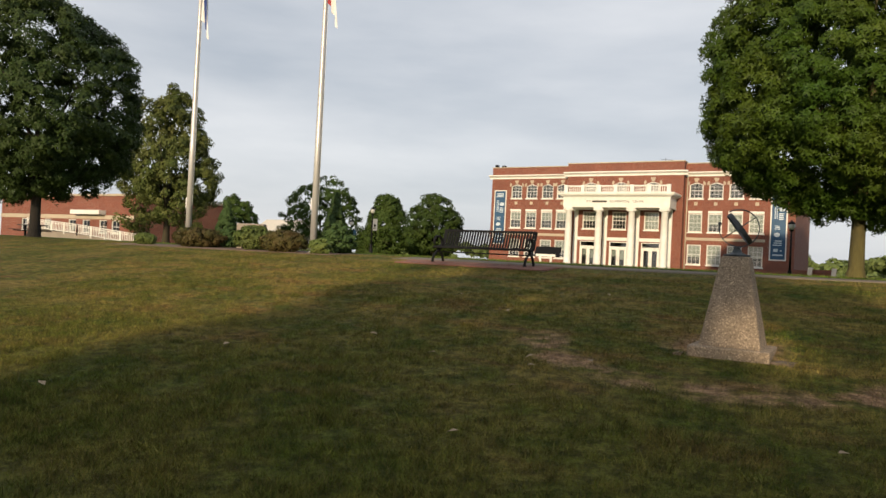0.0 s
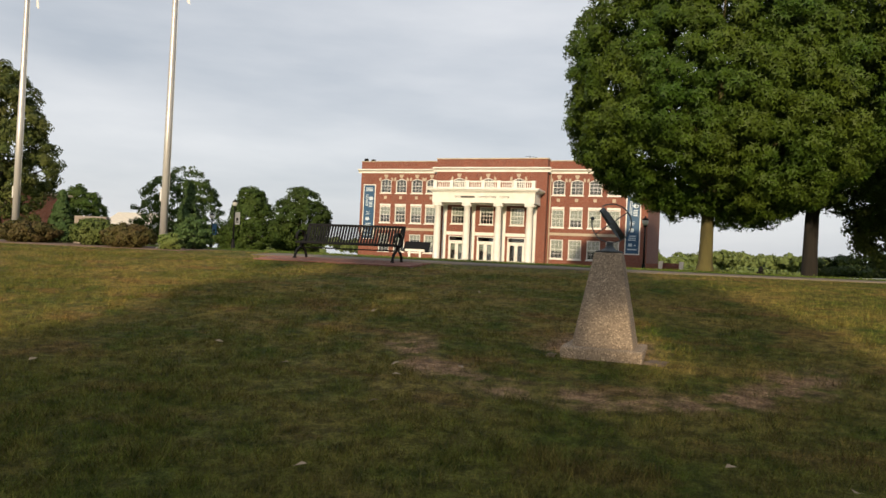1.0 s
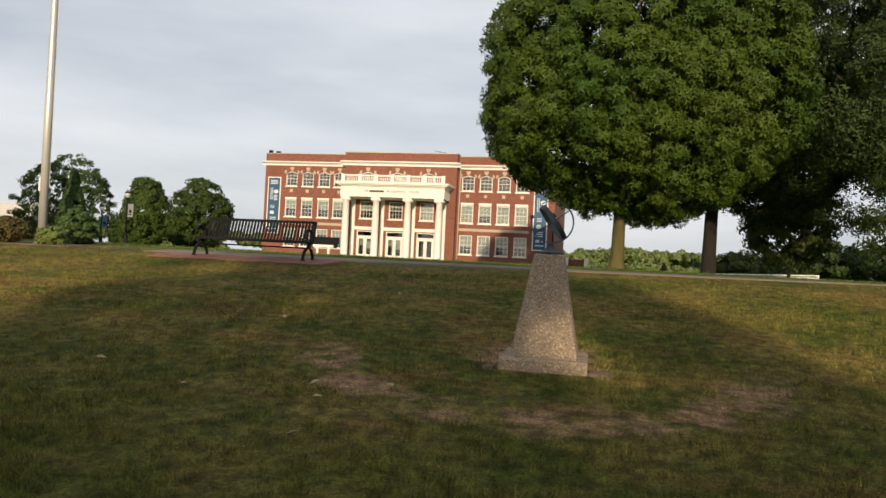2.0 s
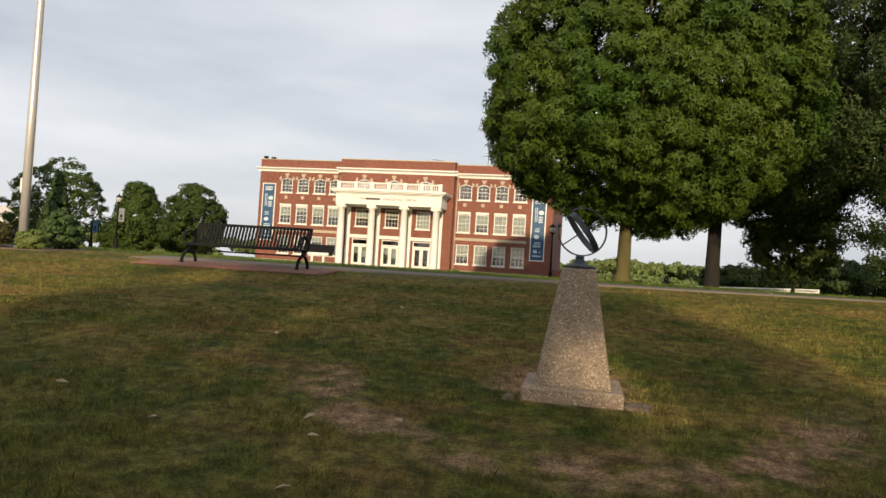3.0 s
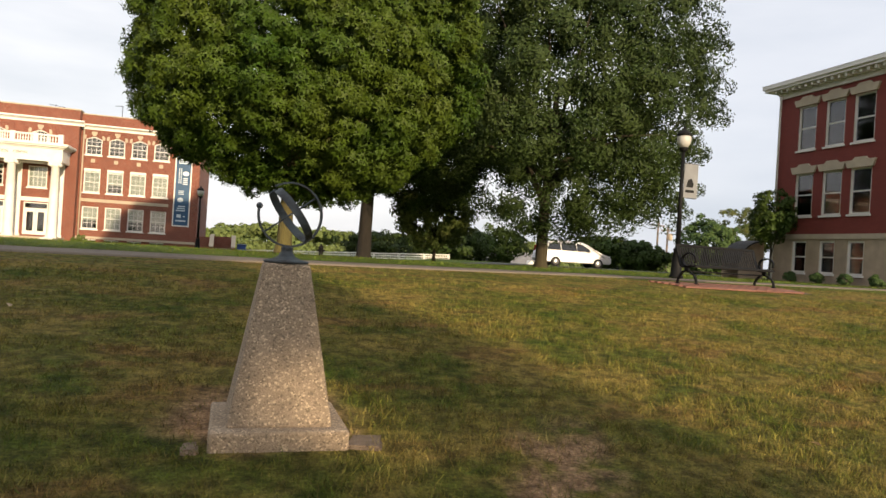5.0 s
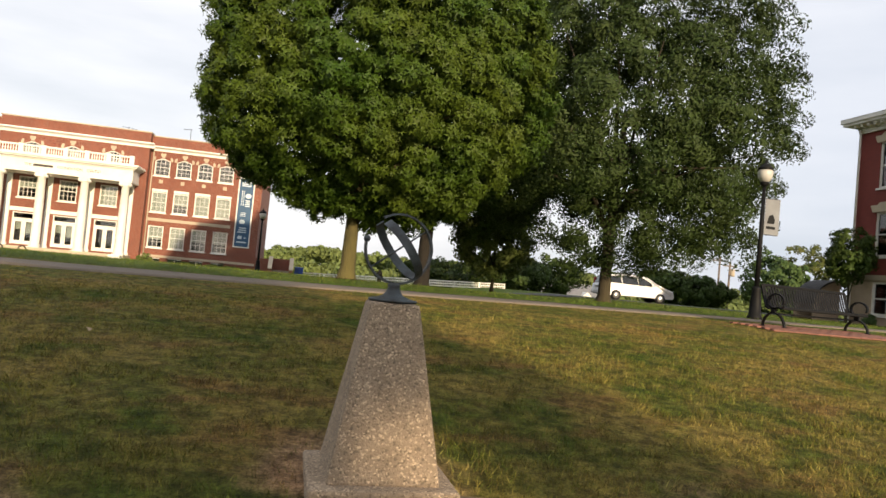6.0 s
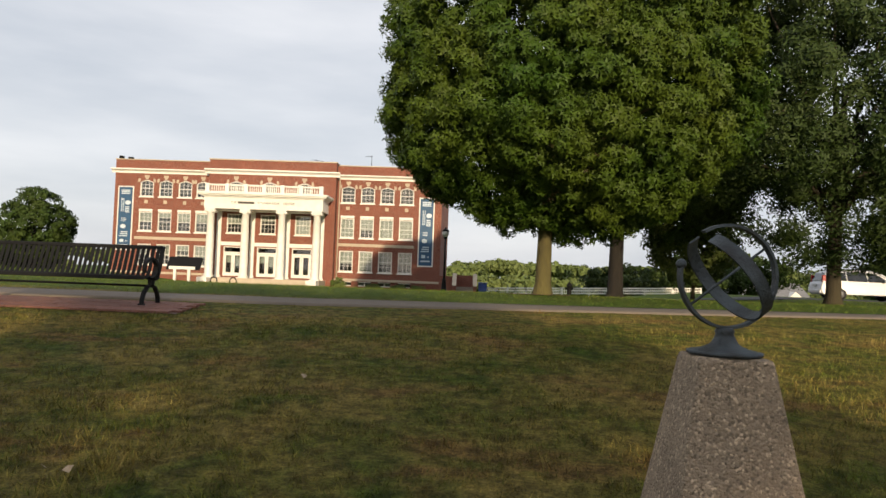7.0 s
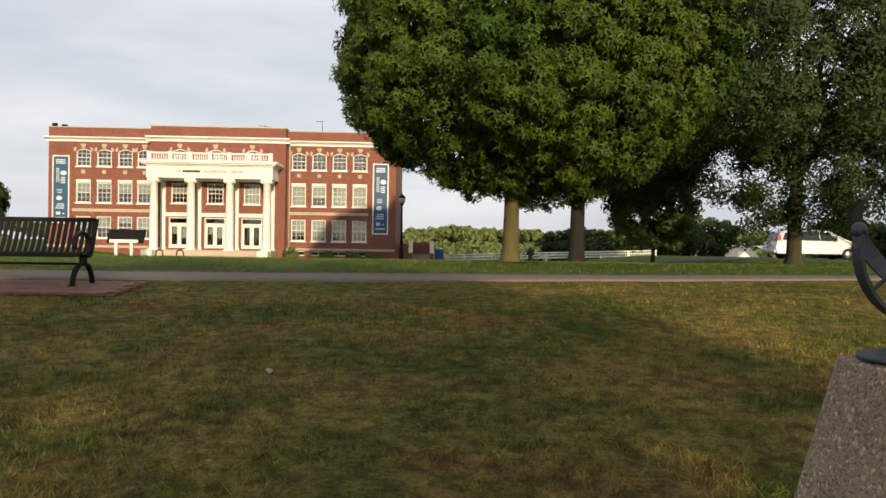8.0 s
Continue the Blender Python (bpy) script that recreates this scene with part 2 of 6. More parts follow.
M_LAWN, M_BLADE = lawn_mat("lawn", False), lawn_mat("grass_blade", True)
M_BRICK = brick_mat("red_brick", (0.225, 0.062, 0.035), (0.145, 0.040, 0.025), (0.25, 0.15, 0.11), (0.125, 0.042, 0.029))
M_BRICK2 = brick_mat("painted_brick", (0.20, 0.035, 0.025), (0.17, 0.03, 0.022), (0.15, 0.03, 0.022), (0.14, 0.03, 0.025))
M_WHITE = mat("white_paint", (0.74, 0.725, 0.68), (0.66, 0.645, 0.605), 2.0, 0.55, 0.1, 30, col3=(0.6, 0.57, 0.5), scale3=0.5, amount3=0.35)
M_STONE = mat("limestone", (0.50, 0.42, 0.31), (0.42, 0.35, 0.26), 3.0, 0.85, 0.2, 40, col3=(0.33, 0.28, 0.22), amount3=0.6)
M_LETTER = mat("letter_bronze", (0.055, 0.045, 0.035), (0.04, 0.034, 0.027), 5, 0.6)
M_BASE = mat("tan_stone", (0.36, 0.28, 0.20), (0.28, 0.22, 0.16), 2.0, 0.85, 0.3, 20, rnd=0.18)
M_CONC = mat("concrete", (0.30, 0.255, 0.21), (0.25, 0.21, 0.17), 5.0, 0.9, 0.2, 60, col3=(0.20, 0.17, 0.14), amount3=0.6)
M_PATH = mat("path_concrete", (0.175, 0.138, 0.105), (0.14, 0.112, 0.086), 5.0, 0.9, 0.2, 60, col3=(0.13, 0.105, 0.08), amount3=0.6)
M_ASPH = mat("asphalt", (0.060, 0.060, 0.062), (0.045, 0.045, 0.047), 30, 0.9, 0.4, 120)
M_GLASS = glass_mat("window_glass")
M_ROOM = mat("dark_room", (0.10, 0.09, 0.08), (0.07, 0.065, 0.06), 1.0, 0.9)
M_BLIND = mat("blind_fabric", (0.66, 0.61, 0.52), (0.58, 0.54, 0.46), 6, 0.8, stretch=(1, 1, 8))
M_ROOF = mat("roof_grey", (0.20, 0.20, 0.20), (0.15, 0.15, 0.155), 2, 0.8, 0.2)
M_PALEROOF = mat("pale_metal_roof", (0.62, 0.56, 0.46), (0.52, 0.48, 0.4), 2, 0.5)
M_BLUE = mat("banner_blue", (0.018, 0.075, 0.16), (0.014, 0.06, 0.13), 2, 0.6)
M_BINBLUE = mat("bin_plastic", (0.02, 0.07, 0.30), (0.016, 0.055, 0.24), 3, 0.5)
M_PRINT = mat("banner_print", (0.55, 0.62, 0.68), (0.45, 0.53, 0.6), 4, 0.6)
M_BLACK = mat("black_metal", (0.007, 0.007, 0.008), (0.010, 0.010, 0.010), 12, 0.55, 0.1, 80, spec=0.12)
M_BRONZE = mat("weathered_bronze", (0.022, 0.022, 0.022), (0.045, 0.050, 0.054), 9, 0.55, 0.2, 60, metal=0.4, col3=(0.14, 0.18, 0.20), scale3=7, amount3=0.38)
M_STEEL = mat("brushed_steel", (0.52, 0.51, 0.49), (0.42, 0.41, 0.40), 4, 0.36, 0.05, 60, metal=0.3, stretch=(1, 1, 0.1))
M_BARK = mat("bark", (0.038, 0.028, 0.019), (0.020, 0.015, 0.011), 6, 0.95, 0.9, 18, stretch=(1, 1, 0.25), col3=(0.085, 0.075, 0.03), scale3=0.8, amount3=0.4)
# moss tint, lightened to carry the low sun on the round maple's trunk
M_SUNMOSSBARK = mat("sunlit_mossy_bark", (0.085, 0.070, 0.026), (0.045, 0.036, 0.017), 6, 0.95, 0.9, 18, stretch=(1, 1, 0.25), col3=(0.13, 0.115, 0.03), scale3=0.9, amount3=0.6)
# dark bark, blackened further: the broad maple's trunk shade is in the colour
M_SHADEBARK = mat("dark_shaded_bark", (0.020, 0.016, 0.012), (0.012, 0.010, 0.008), 6, 0.95, 0.9, 18, stretch=(1, 1, 0.25))
M_MULCH = mat("mulch", (0.12, 0.05, 0.03), (0.07, 0.032, 0.02), 30, 0.95, 0.9, 40)
M_PAVER = mat("brick_paver", (0.215, 0.092, 0.064), (0.17, 0.074, 0.052), 10, 0.85, 0.2, 60, rnd=0.25)
M_PAVERBED = mat("paver_joints", (0.16, 0.10, 0.075), (0.12, 0.08, 0.06), 20, 0.95)
M_CARPAINT = mat("silver_car_paint", (0.56, 0.56, 0.58), (0.52, 0.52, 0.54), 1, 0.28, spec=0.6, metal=0.25)
M_TYRE = mat("tyre_rubber", (0.018, 0.018, 0.018), (0.028, 0.027, 0.026), 20, 0.85)
M_CHROME = mat("alloy", (0.55, 0.55, 0.55), (0.45, 0.45, 0.45), 4, 0.3, metal=0.9)
M_RED = mat("red_lens", (0.35, 0.01, 0.01), (0.25, 0.01, 0.01), 4, 0.25)
M_LAMPGLASS = mat("lamp_globe", (0.50, 0.49, 0.46), (0.42, 0.41, 0.39), 4, 0.2)
M_CLOTHBLUE = mat("flag_blue", (0.03, 0.06, 0.22), (0.02, 0.045, 0.17), 3, 0.8)
M_CLOTHRED = mat("flag_red", (0.35, 0.03, 0.035), (0.28, 0.025, 0.03), 3, 0.8)
M_CLOTHWHITE = mat("flag_white", (0.75, 0.74, 0.72), (0.65, 0.64, 0.62), 3, 0.8)
# grey cloth darkened and cooled: shade on the lamp banner is in the colour
M_SHADEGREYCLOTH = mat("shaded_grey_banner", (0.20, 0.21, 0.22), (0.16, 0.165, 0.175), 3, 0.8)
M_WOODPOLE = mat("pole_wood", (0.24, 0.18, 0.13), (0.17, 0.13, 0.1), 8, 0.9, 0.3, stretch=(1, 1, 0.1))


def leaf_mat(name, a, c, dry=None, amount=0.3, scale3=0.5):
    return mat(name, a, c, 2.2, 0.6, spec=0.22, col3=dry, scale3=scale3, amount3=amount, rnd=0.4, translucent=0.12)


M_LEAF = leaf_mat("maple_leaves", (0.018, 0.046, 0.004), (0.037, 0.076, 0.006), (0.100, 0.110, 0.011), 0.35, 0.45)
M_LEAFB = leaf_mat("shade_leaves", (0.028, 0.058, 0.009), (0.048, 0.086, 0.014), (0.09, 0.105, 0.016), 0.3)
M_LEAFC = leaf_mat("grey_green_leaves", (0.021, 0.042, 0.009), (0.034, 0.060, 0.013), (0.062, 0.076, 0.015), 0.3)
M_LEAFE = leaf_mat("pale_leaves", (0.066, 0.100, 0.022), (0.105, 0.135, 0.034), (0.18, 0.155, 0.045), 0.45)
# far leaves are lightened: distance haze is put into their colour
M_LEAFD = leaf_mat("hazy_far_leaves", (0.095, 0.135, 0.036), (0.13, 0.17, 0.05), (0.16, 0.17, 0.06), 0.3, 0.1)
M_SHRUBB = leaf_mat("barberry_leaves", (0.075, 0.065, 0.020), (0.062, 0.085, 0.016), (0.12, 0.055, 0.028), 0.5, 1.5)
M_SHRUBG = leaf_mat("shrub_leaves", (0.07, 0.11, 0.025), (0.11, 0.15, 0.035), (0.16, 0.16, 0.05), 0.4, 1.0)
M_CONIFER = leaf_mat("conifer_leaves", (0.045, 0.085, 0.025), (0.07, 0.115, 0.032))


# ---- building blocks ----
class Geo:
    """Vertices and faces of one mesh."""

    def __init__(self):
        self.v, self.f, self.smooth = [], [], []

    def add(self, verts, faces, smooth=False, m=None):
        k = len(self.v)
        self.v += [tuple(m @ Vector(p)) if m else tuple(p) for p in verts]
        self.f += [tuple(i + k for i in q) for q in faces]
        self.smooth += [smooth] * len(faces)
        return self

    def box(self, x0, x1, y0, y1, z0, z1, bev=0.0, m=None):
        if bev <= 0:
            vs = [(x, y, z) for z in (z0, z1) for y in (y0, y1) for x in (x0, x1)]
            return self.add(vs, [(0, 2, 3, 1), (4, 5, 7, 6), (0, 1, 5, 4), (2, 6, 7, 3), (0, 4, 6, 2), (1, 3, 7, 5)], m=m)
        bm = bmesh.new()
        bmesh.ops.create_cube(bm, size=1)
        for p in bm.verts:
            p.co = Vector(((x0 + x1) / 2 + p.co.x * (x1 - x0), (y0 + y1) / 2 + p.co.y * (y1 - y0), (z0 + z1) / 2 + p.co.z * (z1 - z0)))
        bmesh.ops.bevel(bm, geom=bm.edges[:], offset=bev, segments=2, affect="EDGES", profile=0.5)
        return self.take(bm, m)

    def take(self, bm, m=None, smooth=False):
        bm.verts.index_update()
        self.add([p.co[:] for p in bm.verts], [[p.index for p in q.verts] for q in bm.faces], smooth, m)
        bm.free()
        return self

    def tube(self, pts, radii, seg=10, caps=True, smooth=True, m=None):
        pts = [Vector(p) for p in pts]
        if isinstance(radii, (int, float)):
            radii = [radii] * len(pts)
        vs, fs = [], []
        side = None
        for i, p in enumerate(pts):
            t = (pts[min(i + 1, len(pts) - 1)] - pts[max(i - 1, 0)]).normalized()
            if side is None:
                side = t.orthogonal().normalized()
            side = (side - t * side.dot(t)).normalized()
            up = t.cross(side)
            for k in range(seg):
                a = 2 * math.pi * k / seg
                vs.append(p + (side * math.cos(a) + up * math.sin(a)) * radii[i])
        for i in range(len(pts) - 1):
            for k in range(seg):
                a, c = i * seg + k, i * seg + (k + 1) % seg
                fs.append((a, c, c + seg, a + seg))
        if caps:
            fs += [tuple(range(seg))[::-1], tuple(range(len(vs) - seg, len(vs)))]
        return self.add(vs, fs, smooth, m)

    def lathe(self, prof, seg=20, at=(0, 0, 0), smooth=True, m=None):
        """Turned shape from (radius, height) pairs about an upright axis."""
        vs, fs = [], []
        for r, z in prof:
            for k in range(seg):
                a = 2 * math.pi * k / seg
                vs.append((at[0] + r * math.cos(a), at[1] + r * math.sin(a), at[2] + z))
        for i in range(len(prof) - 1):
            for k in range(seg):
                a, c = i * seg + k, i * seg + (k + 1) % seg
                fs.append((a, c, c + seg, a + seg))
        fs += [tuple(range(seg))[::-1], tuple(range(len(vs) - seg, len(vs)))]
        return self.add(vs, fs, smooth, m)

    def sweep(self, pts, outline, ups, smooth=False, closed=False, m=None):
        """Carry a flat outline (a, b pairs, along side and up) along points, with given up directions."""
        vs, fs = [], []
        pts = [Vector(p) for p in pts]
        k = len(outline)
        for i, p in enumerate(pts):
            if closed:
                t = (pts[(i + 1) % len(pts)] - pts[i - 1]).normalized()
            else:
                t = (pts[min(i + 1, len(pts) - 1)] - pts[max(i - 1, 0)]).normalized()
            up = Vector(ups[i]).normalized()
            side = t.cross(up).normalized()
            vs += [p + side * a + up * c for a, c in outline]
        n = len(pts)
        for i in range(n if closed else n - 1):
            for j in range(k):
                a, c = i * k + j, i * k + (j + 1) % k
                d = ((i + 1) % n) * k
                fs.append((a, c, d + (j + 1) % k, d + j))
        if not closed:
            fs += [tuple(range(k))[::-1], tuple(range((n - 1) * k, n * k))]
        return self.add(vs, fs, smooth, m)

    def prism(self, poly, d0, d1, axis="y", m=None):
        """Extrude an outline in the xz plane (axis y), the yz plane (axis x) or the xy plane (axis z)."""
        put = {"y": lambda a, c, d: (a, d, c), "x": lambda a, c, d: (d, a, c), "z": lambda a, c, d: (a, c, d)}[axis]
        k = len(poly)
        vs = [put(a, c, d) for d in (d0, d1) for a, c in poly]
        fs = [tuple(range(k)), tuple(range(k, 2 * k))[::-1]] + [(i, i + k, (i + 1) % k + k, (i + 1) % k) for i in range(k)]
        return self.add(vs, fs, m=m)

    def ball(self, c, r, seg=12, rings=8, m=None):
        rx, ry, rz = (r, r, r) if isinstance(r, (int, float)) else r
        bm = bmesh.new()
        bmesh.ops.create_uvsphere(bm, u_segments=seg, v_segments=rings, radius=1)
        for p in bm.verts:
            p.co = Vector((c[0] + p.co.x * rx, c[1] + p.co.y * ry, c[2] + p.co.z * rz))
        return self.take(bm, m, True)

    def mesh(self, name, material):
        me = bpy.data.meshes.new(name)
        me.from_pydata(self.v, [], self.f)
        me.polygons.foreach_set("use_smooth", self.smooth)
        bm = bmesh.new()
        bm.from_mesh(me)
        bmesh.ops.recalc_face_normals(bm, faces=bm.faces)
        bm.to_mesh(me)
        bm.free()
        me.materials.append(material)
        return me


def part(name, geo, material, parent, label=""):
    ob = new(name, geo.mesh(name, material) if isinstance(geo, Geo) else geo)
    ob.parent = parent
    return tagged(ob, label)


def thing(name, label, category, at=(0, 0, 0), rz=0.0, group="", kind=""):
    ob = new(name)
    ob.matrix_world = pose(*at, 0, 0, rz)
    return tagged(ob, label, category, group, kind)


def solo(name, geo, material, label, category="", group="", kind="", at=None, rz=0.0):
    ob = new(name, geo.mesh(name, material))
    if at is not None:
        ob.matrix_world = pose(*at, 0, 0, rz)
    return tagged(ob, label, category, group, kind)


def wall_with_holes(geo, x0, x1, z0, z1, y0, y1, holes, m=None):
    """A wall slab in the xz plane from y0 to y1, with rectangular openings (x0, x1, z0, z1)."""
    xs = sorted({x0, x1, *[h[0] for h in holes], *[h[1] for h in holes]})
    zs = sorted({z0, z1, *[h[2] for h in holes], *[h[3] for h in holes]})
    xs, zs = [x for x in xs if x0 <= x <= x1], [z for z in zs if z0 <= z <= z1]
    solid = lambda i, j: 0 <= i < len(xs) - 1 and 0 <= j < len(zs) - 1 and not any(h[0] - 1e-6 < (xs[i] + xs[i + 1]) / 2 < h[1] + 1e-6 and h[2] - 1e-6 < (zs[j] + zs[j + 1]) / 2 < h[3] + 1e-6 for h in holes)
    for i in range(len(xs) - 1):
        for j in range(len(zs) - 1):
            if not solid(i, j):
                continue
            a, c, d, e = xs[i], xs[i + 1], zs[j], zs[j + 1]
            geo.add([(a, y0, d), (c, y0, d), (c, y0, e), (a, y0, e)], [(0, 1, 2, 3)], m=m)
            geo.add([(a, y1, d), (c, y1, d), (c, y1, e), (a, y1, e)], [(3, 2, 1, 0)], m=m)
            if not solid(i - 1, j):
                geo.add([(a, y0, d), (a, y1, d), (a, y1, e), (a, y0, e)], [(3, 2, 1, 0)], m=m)
            if not solid(i + 1, j):
                geo.add([(c, y0, d), (c, y1, d), (c, y1, e), (c, y0, e)], [(0, 1, 2, 3)], m=m)
            if not solid(i, j - 1):
                geo.add([(a, y0, d), (c, y0, d), (c, y1, d), (a, y1, d)], [(3, 2, 1, 0)], m=m)
            if not solid(i, j + 1):
                geo.add([(a, y0, e), (c, y0, e), (c, y1, e), (a, y1, e)], [(0, 1, 2, 3)], m=m)


# ---- ground ----
GY = [-80, 0, 3, 4.7, 6.8, 8.5, 12, 16.6, 19, 21, 26.7, 38, 46, 60, 68, 80, 120, 170, 400]
GZ = [-1.0, -0.05, 0.07, 0.2, 0.385, 0.53, 0.89, 1.36, 1.45, 1.48, 1.50, 1.20, 0.95, 0.52, 0.36, -0.1, -5.0, -7.0, -8.0]


GY2 = [24, 34, 45, 57, 66, 80, 120, 170, 400]  # the flatter ground away from the hall
GZ2 = [1.49, 1.42, 1.36, 1.31, 1.2, 0.6, -5.0, -7.0, -8.0]


def height(x, y):
    t = 0.0
    for d, w in ((-1.2, 0.25), (0.0, 0.5), (1.2, 0.25)):
        t += w * float(np.interp(y + d, GY, GZ))
    k = max(0.0, min(1.0, (x - 8) / 8), min(1.0, (-24 - x) / 10))
    if k > 0 and y > 24:
        t += k * (float(np.interp(y, GY2, GZ2)) - t)
    return t + 0.012 * noise.noise((x * 0.5, y * 0.5, 0)) * (1.0 if y < 60 else 0.0)


def span(*runs):
    out = []
    for a, c, s in runs:
        out += list(np.arange(a, c, s))
    return out + [runs[-1][1]]


def build_ground():
    xs = span((-2500, -400, 300), (-400, -60, 20), (-60, -20, 2), (-20, 20, 0.5), (20, 60, 2), (60, 400, 20), (400, 2500, 300))
    ys = span((-2500, -400, 300), (-400, -40, 20), (-40, 2, 2), (2, 30, 0.4), (30, 80, 1.5), (80, 400, 16), (400, 2500, 300))
    g = Geo()
    g.v = [(float(x), float(y), height(x, y)) for y in ys for x in xs]
    k = len(xs)
    g.f = [(j * k + i, j * k + i + 1, (j + 1) * k + i + 1, (j + 1) * k + i) for j in range(len(ys) - 1) for i in range(k - 1)]
    g.smooth = [True] * len(g.f)
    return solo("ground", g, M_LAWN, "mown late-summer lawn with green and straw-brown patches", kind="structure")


build_ground()


def strip(name, line, width, lift, material, label, step=0.5):
    """A paved band along a plan line, lying on the ground, with a shallow edge."""
    pts = []
    for (xa, ya), (xb, yb) in zip(line, line[1:]):
        k = max(1, int(math.hypot(xb - xa, yb - ya) / step))
        pts += [(xa + (xb - xa) * i / k, ya + (yb - ya) * i / k) for i in range(k)]
    pts.append(line[-1])
    g = Geo()
    rows = []
    for i, (x, y) in enumerate(pts):
        a, c = pts[max(0, i - 1)], pts[min(len(pts) - 1, i + 1)]
        t = Vector((c[0] - a[0], c[1] - a[1], 0)).normalized()
        s = Vector((-t.y, t.x, 0))
        row = []
        for w, dz in ((-0.5, -0.08), (-0.5, lift), (-0.25, lift), (0.0, lift), (0.25, lift), (0.5, lift), (0.5, -0.08)):
            px, py = x + s.x * w * width, y + s.y * w * width
            row.append((px, py, height(px, py) + dz))
        rows.append(row)
    g.v = [p for r in rows for p in r]
    g.f = [(i * 7 + j, i * 7 + j + 1, (i + 1) * 7 + j + 1, (i + 1) * 7 + j) for i in range(len(rows) - 1) for j in range(6)]
    g.smooth = [True] * len(g.f)
    return solo(name, g, material, label, kind="structure")


FOOTPATH = [(-12, 18.0), (-5, 18.2), (1.5, 19.2), (8, 20.55), (16, 21.6), (26, 22.8), (45, 24)]
strip("pavement", FOOTPATH, 1.4, 0.02, M_PATH, "worn concrete footpath crossing the lawn")
strip("road", [(9, 47.4), (20.8, 48.4), (40, 50.5), (70, 55)], 6.0, 0.02, M_ASPH, "grey asphalt drive at the lawn's far edge", 1.0)


# ---- trees ----
def leaf_cloud(name, centres, radii, outs, per, size, rng, material, droop=0.35, lobed=False, broad=0.42):
    """Many small folded leaves gathered in clumps; centres and radii of the clumps, outs their outward ways."""
    n = len(centres) * per
    c = np.repeat(centres, per, axis=0)
    r = np.repeat(radii, per)[:, None]
    o = np.repeat(outs, per, axis=0)
    d = rng.normal(size=(n, 3))
    d /= np.linalg.norm(d, axis=1)[:, None]
    # most leaves sit on the clump's outer and upper side
    lean = o * 0.55 + np.array([0, 0, 0.35])
    d = d + lean * rng.uniform(0.2, 1.1, (n, 1))
    d /= np.linalg.norm(d, axis=1)[:, None]
    p = c + d * r * rng.uniform(0.55, 1.08, (n, 1)) * np.array([1, 1, 0.8])
    nrm = d + o * 0.5 + rng.normal(size=(n, 3)) * 0.45
    nrm /= np.linalg.norm(nrm, axis=1)[:, None]
    along = np.cross(nrm, rng.normal(size=(n, 3))) + np.array([0, 0, -droop])
    along -= nrm * (along * nrm).sum(1)[:, None]
    along /= np.linalg.norm(along, axis=1)[:, None] + 1e-9
    side = np.cross(nrm, along)
    s = size * rng.uniform(0.6, 1.3, (n, 1))
    if lobed:
        # three pointed lobes spread from the stalk, the outer two lifted
        v = np.empty((n, 9, 3))
        for j, (turn, reach, lift) in enumerate(((0.0, 1.0, -0.12), (1.05, 0.78, 0.16), (-1.05, 0.78, 0.16))):
            way = along * math.cos(turn) + side * math.sin(turn)
            wide = side * math.cos(turn) - along * math.sin(turn)
            v[:, 3 * j] = p - along * s * 0.28 + way * s * 0.16 + wide * s * 0.17
            v[:, 3 * j + 1] = p - along * s * 0.28 + way * s * reach * 0.95 + nrm * s * lift
            v[:, 3 * j + 2] = p - along * s * 0.28 + way * s * 0.16 - wide * s * 0.17
        order, k = np.arange(9), 9
    else:
        v = np.empty((n, 4, 3))
        v[:, 0] = p - along * s * 0.5
        v[:, 1] = p + side * s * broad + nrm * s * 0.12
        v[:, 2] = p + along * s * 0.6 - nrm * s * 0.1
        v[:, 3] = p - side * s * broad + nrm * s * 0.12
        order, k = np.array([0, 1, 2, 0, 2, 3]), 4
    tris = len(order) // 3 * n
    me = bpy.data.meshes.new(name)
    me.vertices.add(k * n)
    me.vertices.foreach_set("co", v.ravel())
    me.loops.add(3 * tris)
    me.polygons.add(tris)
    me.loops.foreach_set("vertex_index", (np.arange(n)[:, None] * k + order).ravel().astype(np.int32))
    me.polygons.foreach_set("loop_start", (np.arange(tris) * 3).astype(np.int32))
    me.update(calc_edges=True)
    me.materials.append(material)
    return me


def crown_clumps(rng, centre, radii, count, clump, fill=0.25, lump=0.18, flat_bottom=0.75, taper=0.0, belly=0.0, rough=0.07):
    """Clumps over an uneven egg, with some inside it."""
    d = rng.normal(size=(count, 3))
    d /= np.linalg.norm(d, axis=1)[:, None]
    off = rng.uniform(0, 50, 3)
    bulge = np.array([noise.noise(Vector(p * 2.1 + off)) + 0.5 * noise.noise(Vector(p * 4.7 + off)) for p in d])
    rr = 0.93 + lump * bulge
    inner = rng.uniform(size=count) < fill
    rr = np.where(inner, rr * rng.uniform(0.45, 0.85, count), rr * rng.uniform(1.03 - rough, 1.03, count))
    p = d * rr[:, None]
    p[:, 2] = np.where(p[:, 2] < 0, p[:, 2] * flat_bottom, p[:, 2])
    if belly:
        p[:, :2] *= 1 + belly * np.clip(-d[:, 2:3], 0, 0.75)
    if taper:
        p[:, :2] *= (1 - taper * (p[:, 2:3] + 1) / 2)
    return centre + p * np.array(radii), clump * rng.uniform(0.65, 1.25, count), d


